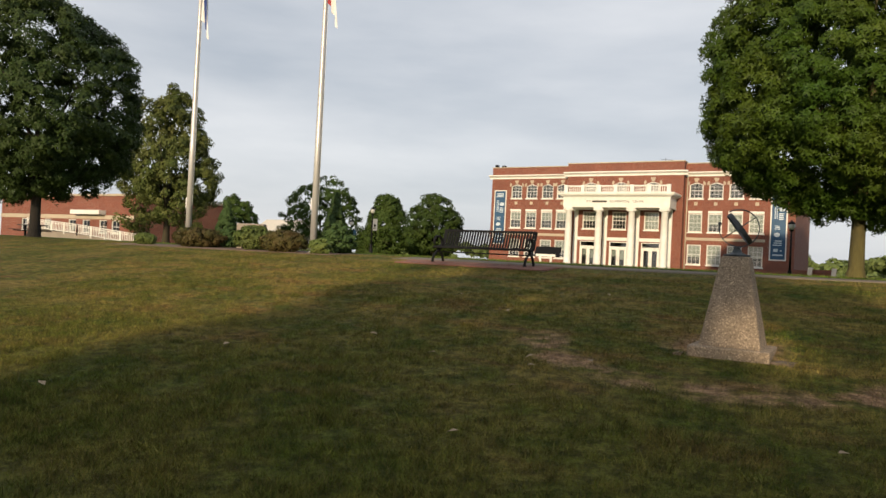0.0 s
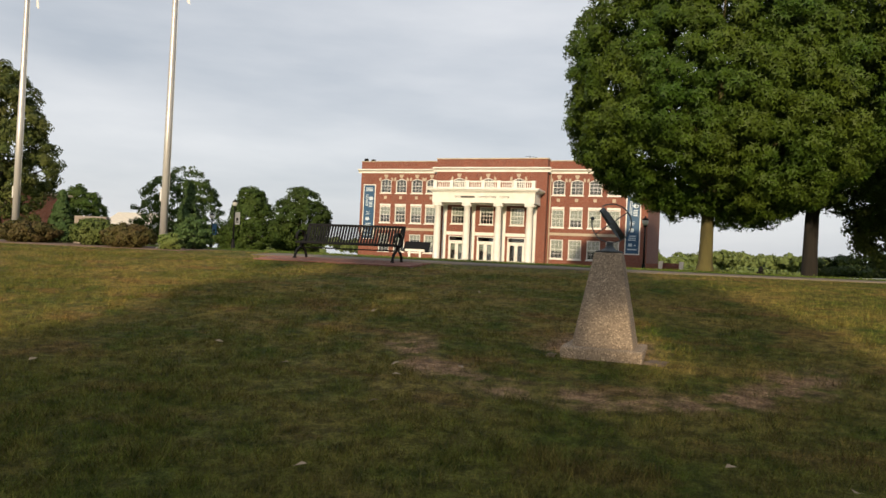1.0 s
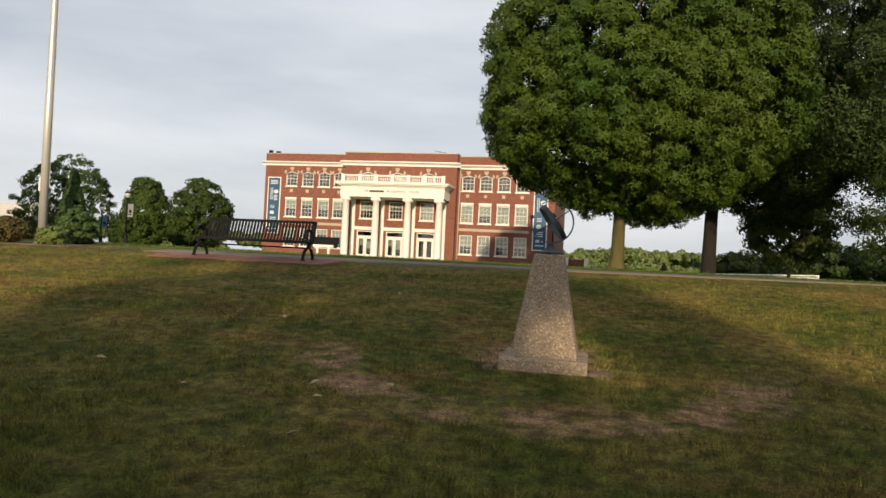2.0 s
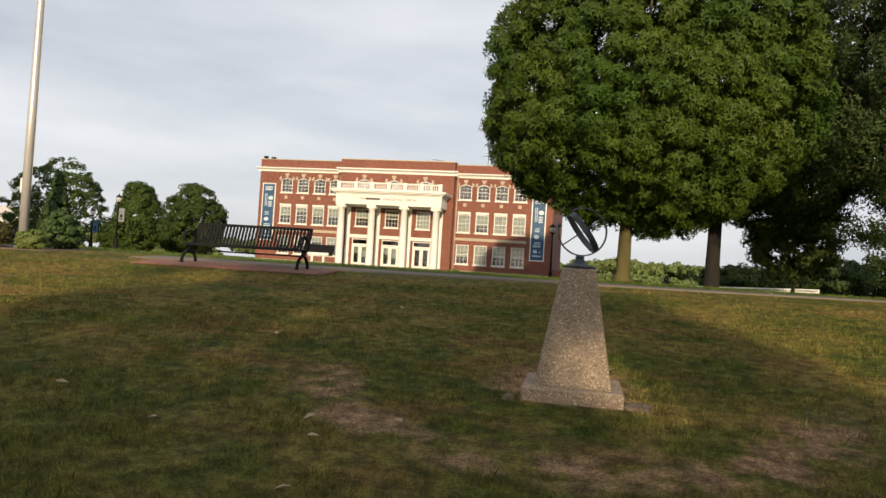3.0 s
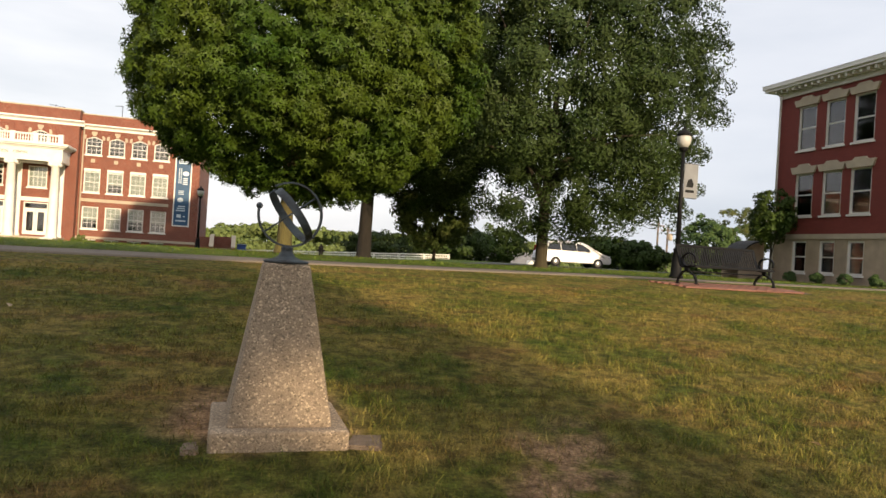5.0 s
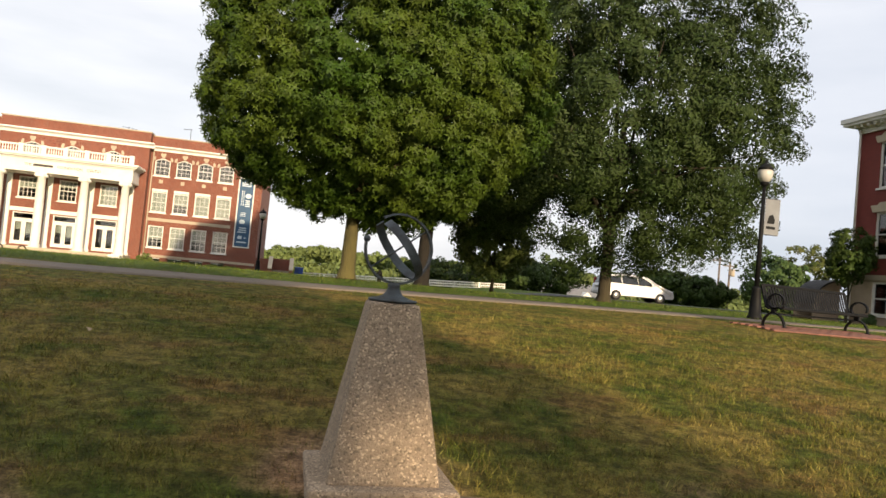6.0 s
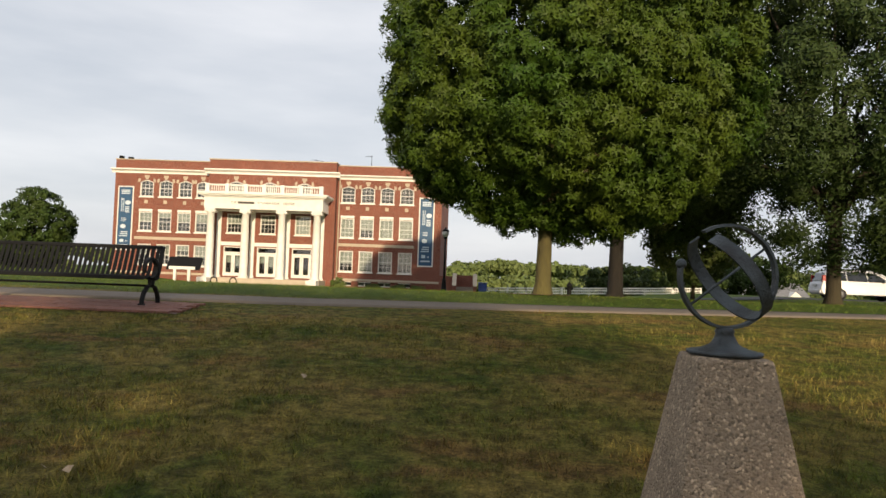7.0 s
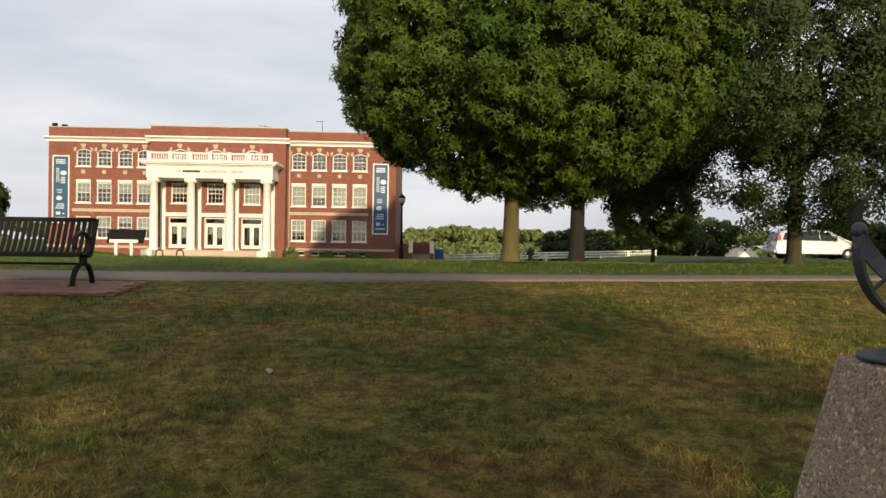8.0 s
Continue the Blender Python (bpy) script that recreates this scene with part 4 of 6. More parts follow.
        for s in (-1, 1):
            a, c = (x - 0.77, x - 0.01) if s < 0 else (x + 0.01, x + 0.77)
            g = Geo().box(a, a + 0.15, YC + 0.08, YC + 0.13, 1.24, 3.19).box(c - 0.15, c, YC + 0.08, YC + 0.13, 1.24, 3.19)
            g.box(a + 0.15, c - 0.15, YC + 0.08, YC + 0.13, 1.24, 1.52).box(a + 0.15, c - 0.15, YC + 0.08, YC + 0.13, 3.02, 3.19)
            dr = part("door", g, M_WHITE, e)
            part("door_pane", Geo().box(a + 0.14, c - 0.14, YC + 0.10, YC + 0.11, 1.5, 3.04), M_GLASS, dr)
            part("door_handle", Geo().tube([(x + s * 0.09, YC + 0.03, 1.95), (x + s * 0.09, YC + 0.03, 2.3)], 0.015, 6), M_STEEL, dr)
            if k < 2:
                part("curtain", Geo().box(a + 0.15, c - 0.15, YC + 0.3, YC + 0.31, 1.5 + (0.6 if s > 0 else 0.9), 3.04), M_BLIND, dr)
        part("door_band", Geo().box(x - 1.1, x + 1.1, YC - 0.06, YC - 0.002, 3.86, 4.18), M_WHITE, e)
    # portico: steps, columns, entablature, balustrade
    part("porch_floor", Geo().box(CL + 0.6, CR - 0.6, YP - 0.5, YC - 0.005, 0.2, 1.1), M_STONE, e)
    for k in range(4):
        part("step", Geo().box(CL + 1.6, CR - 1.6, YP - 0.5 - 0.32 * (k + 1), YP - 0.5 - 0.32 * k, 0.0, 1.1 - 0.17 * (k + 1)), M_STONE, e)
    cols_x = [-24.1, -21.15, -18.07, -15.1]
    for x in cols_x:
        prof = [(0.40, 0.06), (0.40, 0.14), (0.36, 0.18), (0.38, 0.24), (0.335, 0.30), (0.335, 1.6), (0.315, 3.4), (0.285, 5.35), (0.31, 5.37), (0.31, 5.42), (0.29, 5.44)]
        g = Geo().lathe(prof, 28, (x, YP, 1.1)).box(x - 0.43, x + 0.43, YP - 0.43, YP + 0.43, 1.1, 1.165)
        col = part("column", g, M_WHITE, e)
        g = Geo().box(x - 0.42, x + 0.42, YP - 0.36, YP + 0.36, 6.78, 6.86)
        for s in (-1, 1):
            g.tube([(x + s * 0.33, YP - 0.37, 6.65), (x + s * 0.33, YP + 0.37, 6.65)], 0.135, 14)
        g.box(x - 0.33, x + 0.33, YP - 0.33, YP + 0.33, 6.56, 6.78)
        part("capital", g, M_WHITE, col)
        g = Geo().box(x - 0.2, x + 0.2, YC - 0.12, YC - 0.004, 1.1, 6.84).box(x - 0.26, x + 0.26, YC - 0.16, YC - 0.003, 1.1, 1.3)
        part("pilaster", g, M_WHITE, e)
    for x in (cols_x[0], cols_x[3]):
        part("pedestal_block", Geo().box(x - 0.42, x + 0.42, YP - 1.5, YP - 0.44, 0.1, 1.1, 0.02), M_WHITE, e)
    g = Geo().box(-24.6, -14.6, YP - 0.36, YC - 0.003, 6.86, 7.85)
    part("entablature", g, M_WHITE, e)
    g = Geo()
    for a, c, r in ((7.85, 7.95, 0.12), (7.95, 8.06, 0.3), (8.06, 8.22, 0.42)):
        g.box(-24.6 - r, -14.6 + r, YP - 0.36 - r, YC - 0.003, a, c)
    part("portico_cornice", g, M_WHITE, e)
    part("porch_ceiling", Geo().box(-24.2, -15.0, YP + 0.37, YC - 0.125, 6.80, 6.855), M_WHITE, e)
    g = Geo().box(-24.5, -14.7, YP - 0.30, YP - 0.14, 8.22, 8.32).box(-24.5, -14.7, YP - 0.32, YP - 0.12, 8.80, 8.92)
    part("balustrade_rail", g, M_WHITE, e)
    posts = [-24.4, -22.75, -21.15, -19.6, -18.07, -16.5, -14.8]
    for x in posts:
        part("balustrade_post", Geo().box(x - 0.17, x + 0.17, YP - 0.36, YP - 0.08, 8.222, 8.96), M_WHITE, e)
    bal = Geo().lathe([(0.05, 0), (0.05, 0.05), (0.03, 0.09), (0.062, 0.2), (0.035, 0.34), (0.028, 0.40), (0.05, 0.44), (0.05, 0.48)], 8).mesh("baluster", M_WHITE)
    for a, c in zip(posts, posts[1:]):
        for i in range(1, 7):
            ob = part("baluster", bal, M_WHITE, e)
            ob.location = (a + 0.17 + (c - a - 0.34) * i / 7, YP - 0.22, 8.32)
    # frieze lettering: the name in the middle stays a plain bar
    yf = YP - 0.365
    letters("THE", 0.27, 0.008, "frieze_lettering", M_LETTER, e, Matrix.Translation((-22.1, yf, 7.40)) @ pose(0, 0, 0, 90))
    part("frieze_bar", Geo().box(-21.75, -20.35, yf - 0.006, yf + 0.004, 7.31, 7.49), M_LETTER, e)
    letters("FOUNDATION", 0.27, 0.008, "frieze_lettering", M_LETTER, e, Matrix.Translation((-19.15, yf, 7.40)) @ pose(0, 0, 0, 90))
    letters("CENTER", 0.27, 0.008, "frieze_lettering", M_LETTER, e, Matrix.Translation((-17.45, yf, 7.40)) @ pose(0, 0, 0, 90))
    # basement windows, downpipes, roof gear
    for x in right:
        win = part("basement_window", Geo().box(x - 0.55, x + 0.55, YW + 0.08, YW + 0.14, 0.72, 0.79).box(x - 0.55, x + 0.55, YW + 0.08, YW + 0.14, 1.05, 1.12).box(x - 0.03, x + 0.03, YW + 0.08, YW + 0.14, 0.79, 1.05), M_WHITE, e)
        part("pane", Geo().box(x - 0.55, x + 0.55, YW + 0.10, YW + 0.108, 0.75, 1.08), M_GLASS, win)
    for x, y in ((CR + 0.22, YW - 0.1), (CL - 0.22, YW - 0.1)):
        part("downpipe", Geo().tube([(x, y, 0.3), (x, y, 10.0)], 0.06, 8), M_STONE, e)
    part("roof_aerial", Geo().tube([(-11.6, 70, 10.9), (-11.6, 70, 12.7)], 0.025, 6).tube([(-12.2, 70, 12.65), (-11.5, 70, 12.7)], 0.02, 6).tube([(-12.6, 70, 11.6), (-11.0, 70, 11.6)], 0.02, 6), M_BLACK, e)
    part("roof_aerial", Geo().tube([(-16.5, 69, 11.0), (-16.5, 69, 12.1)], 0.02, 6).tube([(-17.0, 69, 12.05), (-15.8, 69, 11.9)], 0.018, 6), M_BLACK, e)
    part("floodlight", Geo().box(-33.7, -33.35, YW - 0.02, YW + 0.3, zt + 0.1, zt + 0.35, 0.03).tube([(-33.5, YW + 0.15, zt), (-33.5, YW + 0.15, zt + 0.15)], 0.04), M_BLACK, e)
    part("floodlight", Geo().box(-32.9, -32.5, YW - 0.02, YW + 0.3, zt + 0.08, zt + 0.26, 0.03), M_BLACK, e)
    wall_banner(-33.6, -32.2, 3.15, 8.85, YW, 3)
    wall_banner(-6.80, -5.45, 2.62, 8.65, YW, 4)


build_hall()


# ---- benches ----
def build_bench():
    """A long slatted steel bench with looped cast arms, facing -y."""
    L = 1.34
    e = thing("park_bench", "black slatted steel bench with looped arms on a brick pad", "bench", (0, 0, 0), group="park benches")
    def back(u):  # seat and back follow one curve: u from 0 at the front edge to 1 at the top
        pts = [(-0.26, 0.40), (-0.24, 0.44), (-0.1, 0.43), (0.08, 0.41), (0.16, 0.44), (0.21, 0.55), (0.27, 0.75), (0.31, 0.88), (0.34, 0.90)]
        s = u * (len(pts) - 1)
        i = min(int(s), len(pts) - 2)
        f = s - i
        return (pts[i][0] * (1 - f) + pts[i + 1][0] * f, pts[i][1] * (1 - f) + pts[i + 1][1] * f)
    n = 33
    slat = None
    for k in range(n):
        x = -L + 0.06 + (2 * L - 0.12) * k / (n - 1)
        if slat is None:
            g = Geo()
            prof = [back(i / 16) for i in range(17)]
            pts = [(0, a, c) for a, c in prof]
            ups = []
            for i in range(17):
                a, c = prof[max(0, i - 1)], prof[min(16, i + 1)]
                ups.append((0, -(c[1] - a[1]), c[0] - a[0]))
            g.sweep(pts, [(-0.027, -0.003), (0.027, -0.003), (0.027, 0.003), (-0.027, 0.003)], ups)
            slat = g.mesh("slat", M_BLACK)
        ob = part("slat", slat, M_BLACK, e)
        ob.location = (x, 0, 0)
    part("top_rail", Geo().box(-L, L, 0.30, 0.35, 0.865, 0.925, 0.012), M_BLACK, e)
    part("seat_rail", Geo().box(-L, L, -0.275, -0.235, 0.375, 0.435, 0.012), M_BLACK, e)
    part("rear_rail", Geo().tube([(-L, 0.17, 0.43), (L, 0.17, 0.43)], 0.022, 8), M_BLACK, e)
    part("stretcher", Geo().tube([(-L, 0.02, 0.29), (L, 0.02, 0.29)], 0.017, 8), M_BLACK, e)
    for s in (-1, 1):
        x = s * L
        g = Geo()
        flat = [(-0.03, -0.016), (0.03, -0.016), (0.03, 0.016), (-0.03, 0.016)]
        def bar(pts2):
            pts = [(x, a, c) for a, c in pts2]
            ups = []
            for i in range(len(pts)):
                a, c = pts2[max(0, i - 1)], pts2[min(len(pts2) - 1, i + 1)]
                ups.append((0, -(c[1] - a[1]), c[0] - a[0]))
            g.sweep(pts, flat, ups)
        bar([(-0.29, 0.0), (-0.275, 0.10), (-0.22, 0.20), (-0.12, 0.275), (0.0, 0.30), (0.12, 0.27), (0.2, 0.19), (0.25, 0.10), (0.265, 0.0)])
        bar([(-0.27, 0.40), (-0.1, 0.40), (0.1, 0.385), (0.18, 0.42), (0.23, 0.55), (0.29, 0.75), (0.335, 0.91)])
        ring = [(-0.06 + 0.20 * math.cos(a), 0.55 + 0.155 * math.sin(a)) for a in np.linspace(-2.2, 3.6, 22)]
        bar(ring)
        g.box(x - 0.03, x + 0.03, -0.06, 0.04, 0.29, 0.41)
        g.box(x - 0.04, x + 0.04, -0.33, -0.25, 0.0, 0.02).box(x - 0.04, x + 0.04, 0.225, 0.305, 0.0, 0.02)
        part("end_frame", g, M_BLACK, e)
    return e


PADS = ((-8.68, 16.42, 4.3, 1.15), (9.6, 17.95, 3.4, 1.5))  # middle and size of each brick pad
for px, py, pw, pd in PADS:
    g = Geo()
    nx, ny = 20, 6
    g.v = [(px + pw * (i / nx - 0.5), py + pd * (j / ny - 0.5), height(px + pw * (i / nx - 0.5), py + pd * (j / ny - 0.5)) + 0.012) for j in range(ny + 1) for i in range(nx + 1)]
    g.f = [(j * (nx + 1) + i, j * (nx + 1) + i + 1, (j + 1) * (nx + 1) + i + 1, (j + 1) * (nx + 1) + i) for j in range(ny) for i in range(nx)]
    g.smooth = [True] * len(g.f)
    solo("brick_pad", g, M_PAVERBED, "red brick paved pad under a bench", kind="structure")

bench = build_bench()
bench.matrix_world = pose(-8.52, 16.45, height(-8.52, 16.45) + 0.03, -2.0, 0, 0)
bench_two = copy_thing(bench, pose(9.6, 18.1, height(9.6, 18.1) + 0.045, -1.5, 0, 12))


# ---- lamps ----
def street_lamp(x, y, tall, banner=None, rz=0.0):
    z = height(x, y)
    e = thing("street_lamp", "black post lamp with frosted globe" + (" and hanging banner" if banner else " and dark cap"), "street lamp", (x, y, z - 0.03), rz, group="post lamps on the lawn")
    h = tall
    part("base", Geo().lathe([(0.21, 0), (0.21, 0.10), (0.17, 0.14), (0.15, 0.55), (0.115, 0.85), (0.13, 0.90), (0.09, 0.96)], 16), M_BLACK, e)
    part("post", Geo().tube([(0, 0, 0.9), (0, 0, h - 0.62)], [0.075, 0.05], 12), M_BLACK, e)
    part("collar", Geo().lathe([(0.05, h - 0.66), (0.10, h - 0.62), (0.13, h - 0.56), (0.12, h - 0.52)], 16), M_BLACK, e)
    part("globe", Geo().lathe([(0.12, h - 0.52), (0.19, h - 0.40), (0.215, h - 0.26), (0.2, h - 0.18)], 20), M_LAMPGLASS, e, "frosted glass globe")
    part("cap", Geo().lathe([(0.225, h - 0.18), (0.20, h - 0.10), (0.12, h - 0.02), (0.05, h + 0.02), (0.03, h + 0.10), (0.005, h + 0.14)], 20), M_BLACK, e)
    if banner:
        zt, w, ht = h - 0.98, 0.48, 1.05
        part("banner_arm", Geo().tube([(0, 0, zt), (0.05 + w, 0, zt)], 0.012, 6), M_BLACK, e)
        part("banner_arm", Geo().tube([(0, 0, zt - ht), (0.05 + w, 0, zt - ht)], 0.012, 6), M_BLACK, e)
        b = part("lamp_banner", Geo().box(0.08, 0.08 + w, -0.006, 0.006, zt - ht, zt), banner, e, "hanging cloth banner")
        part("banner_emblem", Geo().prism([(0.16, zt - 0.72), (0.40, zt - 0.72), (0.42, zt - 0.6), (0.34, zt - 0.45), (0.22, zt - 0.5)], -0.012, -0.0065), M_BLACK, b).location = (0, 0, 0)
        part("banner_bar", Geo().box(0.14, 0.44, -0.012, -0.0065, zt - 0.88, zt - 0.80), M_BLACK, b)
    return e


street_lamp(11.15, 22.3, 4.5, M_SHADEGREYCLOTH)
street_lamp(-3.85, 50.0, 4.1)
street_lamp(-36.7, 49.5, 4.2, M_SHADEGREYCLOTH)
street_lamp(-43.3, 55.0, 3.4, M_BLUE)


# ---- flagpoles ----
def flagpole(x, y, flag):
    z = height(x, y)
    e = thing("flagpole", "tapered brushed-metal flagpole with a limp flag", "flagpole", (x, y, z - 0.02), group="flagpoles")
    part("pole", Geo().tube([(0, 0, 0), (0, 0, 4.0), (0, 0, 9.0), (0, 0, 13.0)], [0.115, 0.11, 0.075, 0.045], 16), M_STEEL, e)
    part("flash_collar", Geo().lathe([(0.22, 0), (0.22, 0.02), (0.15, 0.08), (0.12, 0.13)], 20), M_STEEL, e)
    part("ball", Geo().ball((0, 0, 13.08), 0.10), M_STEEL, e)
    part("halyard", Geo().tube([(0.15, 0, 1.6), (0.11, 0, 12.9)], 0.006, 5), M_CLOTHWHITE, e)
    part("cleat_box", Geo().box(-0.17, -0.105, -0.05, 0.05, 1.5, 1.9, 0.01), M_CLOTHWHITE, e)
    # limp cloth in folds
    z1, z0 = (11.2, 8.35) if flag == "blue" else (11.4, 8.1)
    for k, (a, c, m) in enumerate(((0.0, 0.4, M_CLOTHWHITE), (0.4, 0.75, M_CLOTHBLUE), (0.75, 1.0, M_CLOTHWHITE)) if flag == "blue" else ((0.0, 0.35, M_CLOTHRED), (0.35, 0.6, M_CLOTHWHITE), (0.6, 0.8, M_CLOTHRED), (0.8, 1.0, M_CLOTHWHITE))):
        g = Geo()
        n, w = 12, 0.52
        rows = []
        for j in range(9):
            zz = z1 - (z1 - z0) * j / 8 * (0.8 + 0.2 * (a + c) / 2)
            rows.append([(0.09 + w * (a + (c - a) * i / n) * (0.35 + 0.65 * j / 8), 0.07 * math.sin(9 * (a + (c - a) * i / n) + 0.4 * j), zz - 0.5 * (a + (c - a) * i / n)) for i in range(n + 1)])
        g.v = [p for r in rows for p in r]
        g.f = [(j * (n + 1) + i, j * (n + 1) + i + 1, (j + 1) * (n + 1) + i + 1, (j + 1) * (n + 1) + i) for j in range(8) for i in range(n)]
        g.smooth = [True] * len(g.f)
        part("flag_panel", g, m, e)


flagpole(-22.3, 18.35, "blue")
flagpole(-16.2, 18.6, "red")


# ---- shrubs by the flagpoles ----
def shrub(label, x, y, radii, leaves, seed, count=130, clump=0.15, per=60, size=0.07, cone=False, group="", z=None):
    rng = np.random.default_rng(seed)
    e = thing("shrub", label, "shrub", (x, y, height(x, y) if z is None else z), group=group)
    c = np.array((0, 0, radii[2] * (0.95 if not cone else 0.9)))
    cs, rs, os_ = crown_clumps(rng, c, radii, count, clump, 0.25, 0.12, 0.95, 0.85 if cone else 0.0)
    if cone:  # a clipped cone, narrowing evenly to its tip
        u = rng.uniform(0, 1, count) ** 1.4
        a = rng.uniform(0, 2 * np.pi, count)
        cs = np.stack([np.cos(a) * radii[0] * (1 - u), np.sin(a) * radii[1] * (1 - u), 0.05 + u * 2 * radii[2]], 1)
        os_ = np.stack([np.cos(a), np.sin(a), np.full(count, 0.3)], 1)
        rs = clump * rng.uniform(0.7, 1.1, count)
    part("foliage", leaf_cloud("foliage", cs, rs, os_, per, size, rng, leaves), leaves, e)
    part("stem", Geo().tube([(0, 0, -0.05), (0, 0, radii[2])], [0.06, 0.03], 7), M_BARK, e)
    return e


shrub("rounded bronze-green barberry shrub", -21.6, 18.3, (1.1, 0.8, 0.34), M_SHRUBB, 41, 260)
shrub("rounded bronze-green barberry shrub", -16.95, 17.95, (0.82, 0.65, 0.34), M_SHRUBB, 42, 200)
shrub("clipped conical evergreen by a flagpole", -20.95, 19.0, (0.5, 0.5, 0.85), M_CONIFER, 43, 240, 0.11, cone=True)
shrub("clipped conical evergreen by a flagpole", -16.6, 20.2, (0.55, 0.55, 1.05), M_CONIFER, 44, 280, 0.11, cone=True)
shrub("loose yellow-green ornamental shrub", -18.9, 18.5, (0.72, 0.65, 0.42), M_SHRUBG, 45, 190)
shrub("small round green shrub", -15.25, 17.9, (0.34, 0.3, 0.22), M_SHRUBG, 46, 50, 0.12)
shrub("low green shrub by a flagpole", -15.7, 19.4, (0.6, 0.5, 0.5), M_CONIFER, 47, 70)
shrub("small clipped shrub near the flagpoles", -24.4, 18.0, (0.42, 0.35, 0.2), M_SHRUBG, 48, 50, 0.12)
shrub("small round shrub beside the hall steps", -13.35, 65.3, (0.6, 0.5, 0.5), M_SHRUBG, 51, 60)
for k, xx in enumerate((-10.4, -8.3, -6.6)):
    shrub("low shrub along the hall foundation", xx, 66.0, (0.7, 0.4, 0.28), M_SHRUBG, 52 + k, 40, group="foundation shrubs")

# gravel bed and stone sign by the poles
strip("gravel_bed", [(-25.5, 18.1), (-14.6, 18.7)], 2.6, 0.006, M_PAVERBED, "brown gravel planting bed round the flagpoles")
e = thing("stone_sign", "grey stone monument with a dark plaque", "monument", (-20.0, 19.4, height(-20.0, 19.4)), 20)
part("slab", Geo().box(-0.55, 0.55, -0.14, 0.14, -0.05, 0.95, 0.03), M_CONC, e)
part("plaque", Geo().box(-0.2, 0.48, -0.165, -0.142, 0.3, 0.85, 0.008), M_BLACK, e)

# ---- sign board, bike rack, hydrant ----
e = thing("notice_board", "black tilted notice board on two white legs", "sign", (-14.7, 36.0, height(-14.7, 36) - 0.05), 4)
part("panel", Geo().box(-0.72, 0.72, -0.03, 0.03, -0.34, 0.34, 0.01, m=Matrix.Translation((0, 0.02, 0.86)) @ pose(0, 0, 0, -38)), M_BLACK, e)
for s in (-0.3, 0.3):
    part("leg", Geo().box(s - 0.055, s + 0.055, -0.34, -0.26, -0.2, 0.72), M_WHITE, e)
part("crossbar", Geo().box(-0.55, 0.55, -0.345, -0.27, 0.60, 0.73), M_WHITE, e)
e = thing("bike_rack", "low dark loop bicycle rack on the lawn", "bike rack", (-18.6, 52.0, height(-18.6, 52)))
for s in (-0.65, 0.65):
    part("loop", Geo().tube([(s - 0.22, 0, 0)] + [(s + 0.22 * math.cos(a), 0, 0.3 + 0.22 * math.sin(a)) for a in np.linspace(math.pi, 0, 12)] + [(s + 0.22, 0, 0)], 0.04, 8), M_BLACK, e)
part("bar", Geo().tube([(-0.65, 0, 0.12), (0.65, 0, 0.12)], 0.035, 8), M_BLACK, e)
e = thing("fire_hydrant", "dark fire hydrant on the lawn", "hydrant", (2.7, 41.0, height(2.7, 41)))
part("barrel", Geo().lathe([(0.16, 0), (0.16, 0.06), (0.11, 0.08), (0.11, 0.52), (0.14, 0.54), (0.14, 0.58), (0.10, 0.66), (0.04, 0.72), (0.03, 0.78)], 14), M_BLACK, e)
part("nozzle", Geo().tube([(-0.2, 0, 0.42), (0.2, 0, 0.42)], 0.06, 10), M_BLACK, e)

# ---- brick stair wall beside the hall ----
e = thing("stair_wall", "low red brick stair walls with pale coping", "wall", (0, 0, 0))
for x in (-3.45, -1.75):
    part("cheek_wall", Geo().prism([(63.0, 0.3), (66.0, 0.3), (66.0, 2.05), (64.6, 2.05), (63.0, 1.1)], x - 0.14, x + 0.14, "x"), M_BRICK, e)
    part("coping", Geo().prism([(62.95, 1.12), (64.6, 2.07), (66.0, 2.07), (66.0, 2.15), (64.57, 2.15), (62.95, 1.2)], x - 0.17, x + 0.17, "x"), M_STONE, e)
part("back_wall", Geo().box(-3.31, -1.89, 65.7, 66.0, 0.3, 2.0), M_BRICK, e)
for k in range(5):
    part("step", Geo().box(-3.31, -1.89, 63.1 + 0.3 * k, 65.7, 0.2, 0.5 + 0.13 * k), M_CONC, e)
part("return_wall", Geo().box(-4.8, -3.6, 65.2, 65.5, 0.3, 1.9), M_BRICK, e)


e = thing("wheelie_bin", "blue plastic bin beside the brick stair", "bin", (-1.1, 65.1, height(-1.1, 65.1)))
part("body", Geo().box(-0.36, 0.36, -0.36, 0.36, 0.0, 0.95, 0.05), M_BINBLUE, e)
part("lid", Geo().box(-0.4, 0.4, -0.4, 0.4, 0.952, 1.04, 0.03), M_BINBLUE, e)

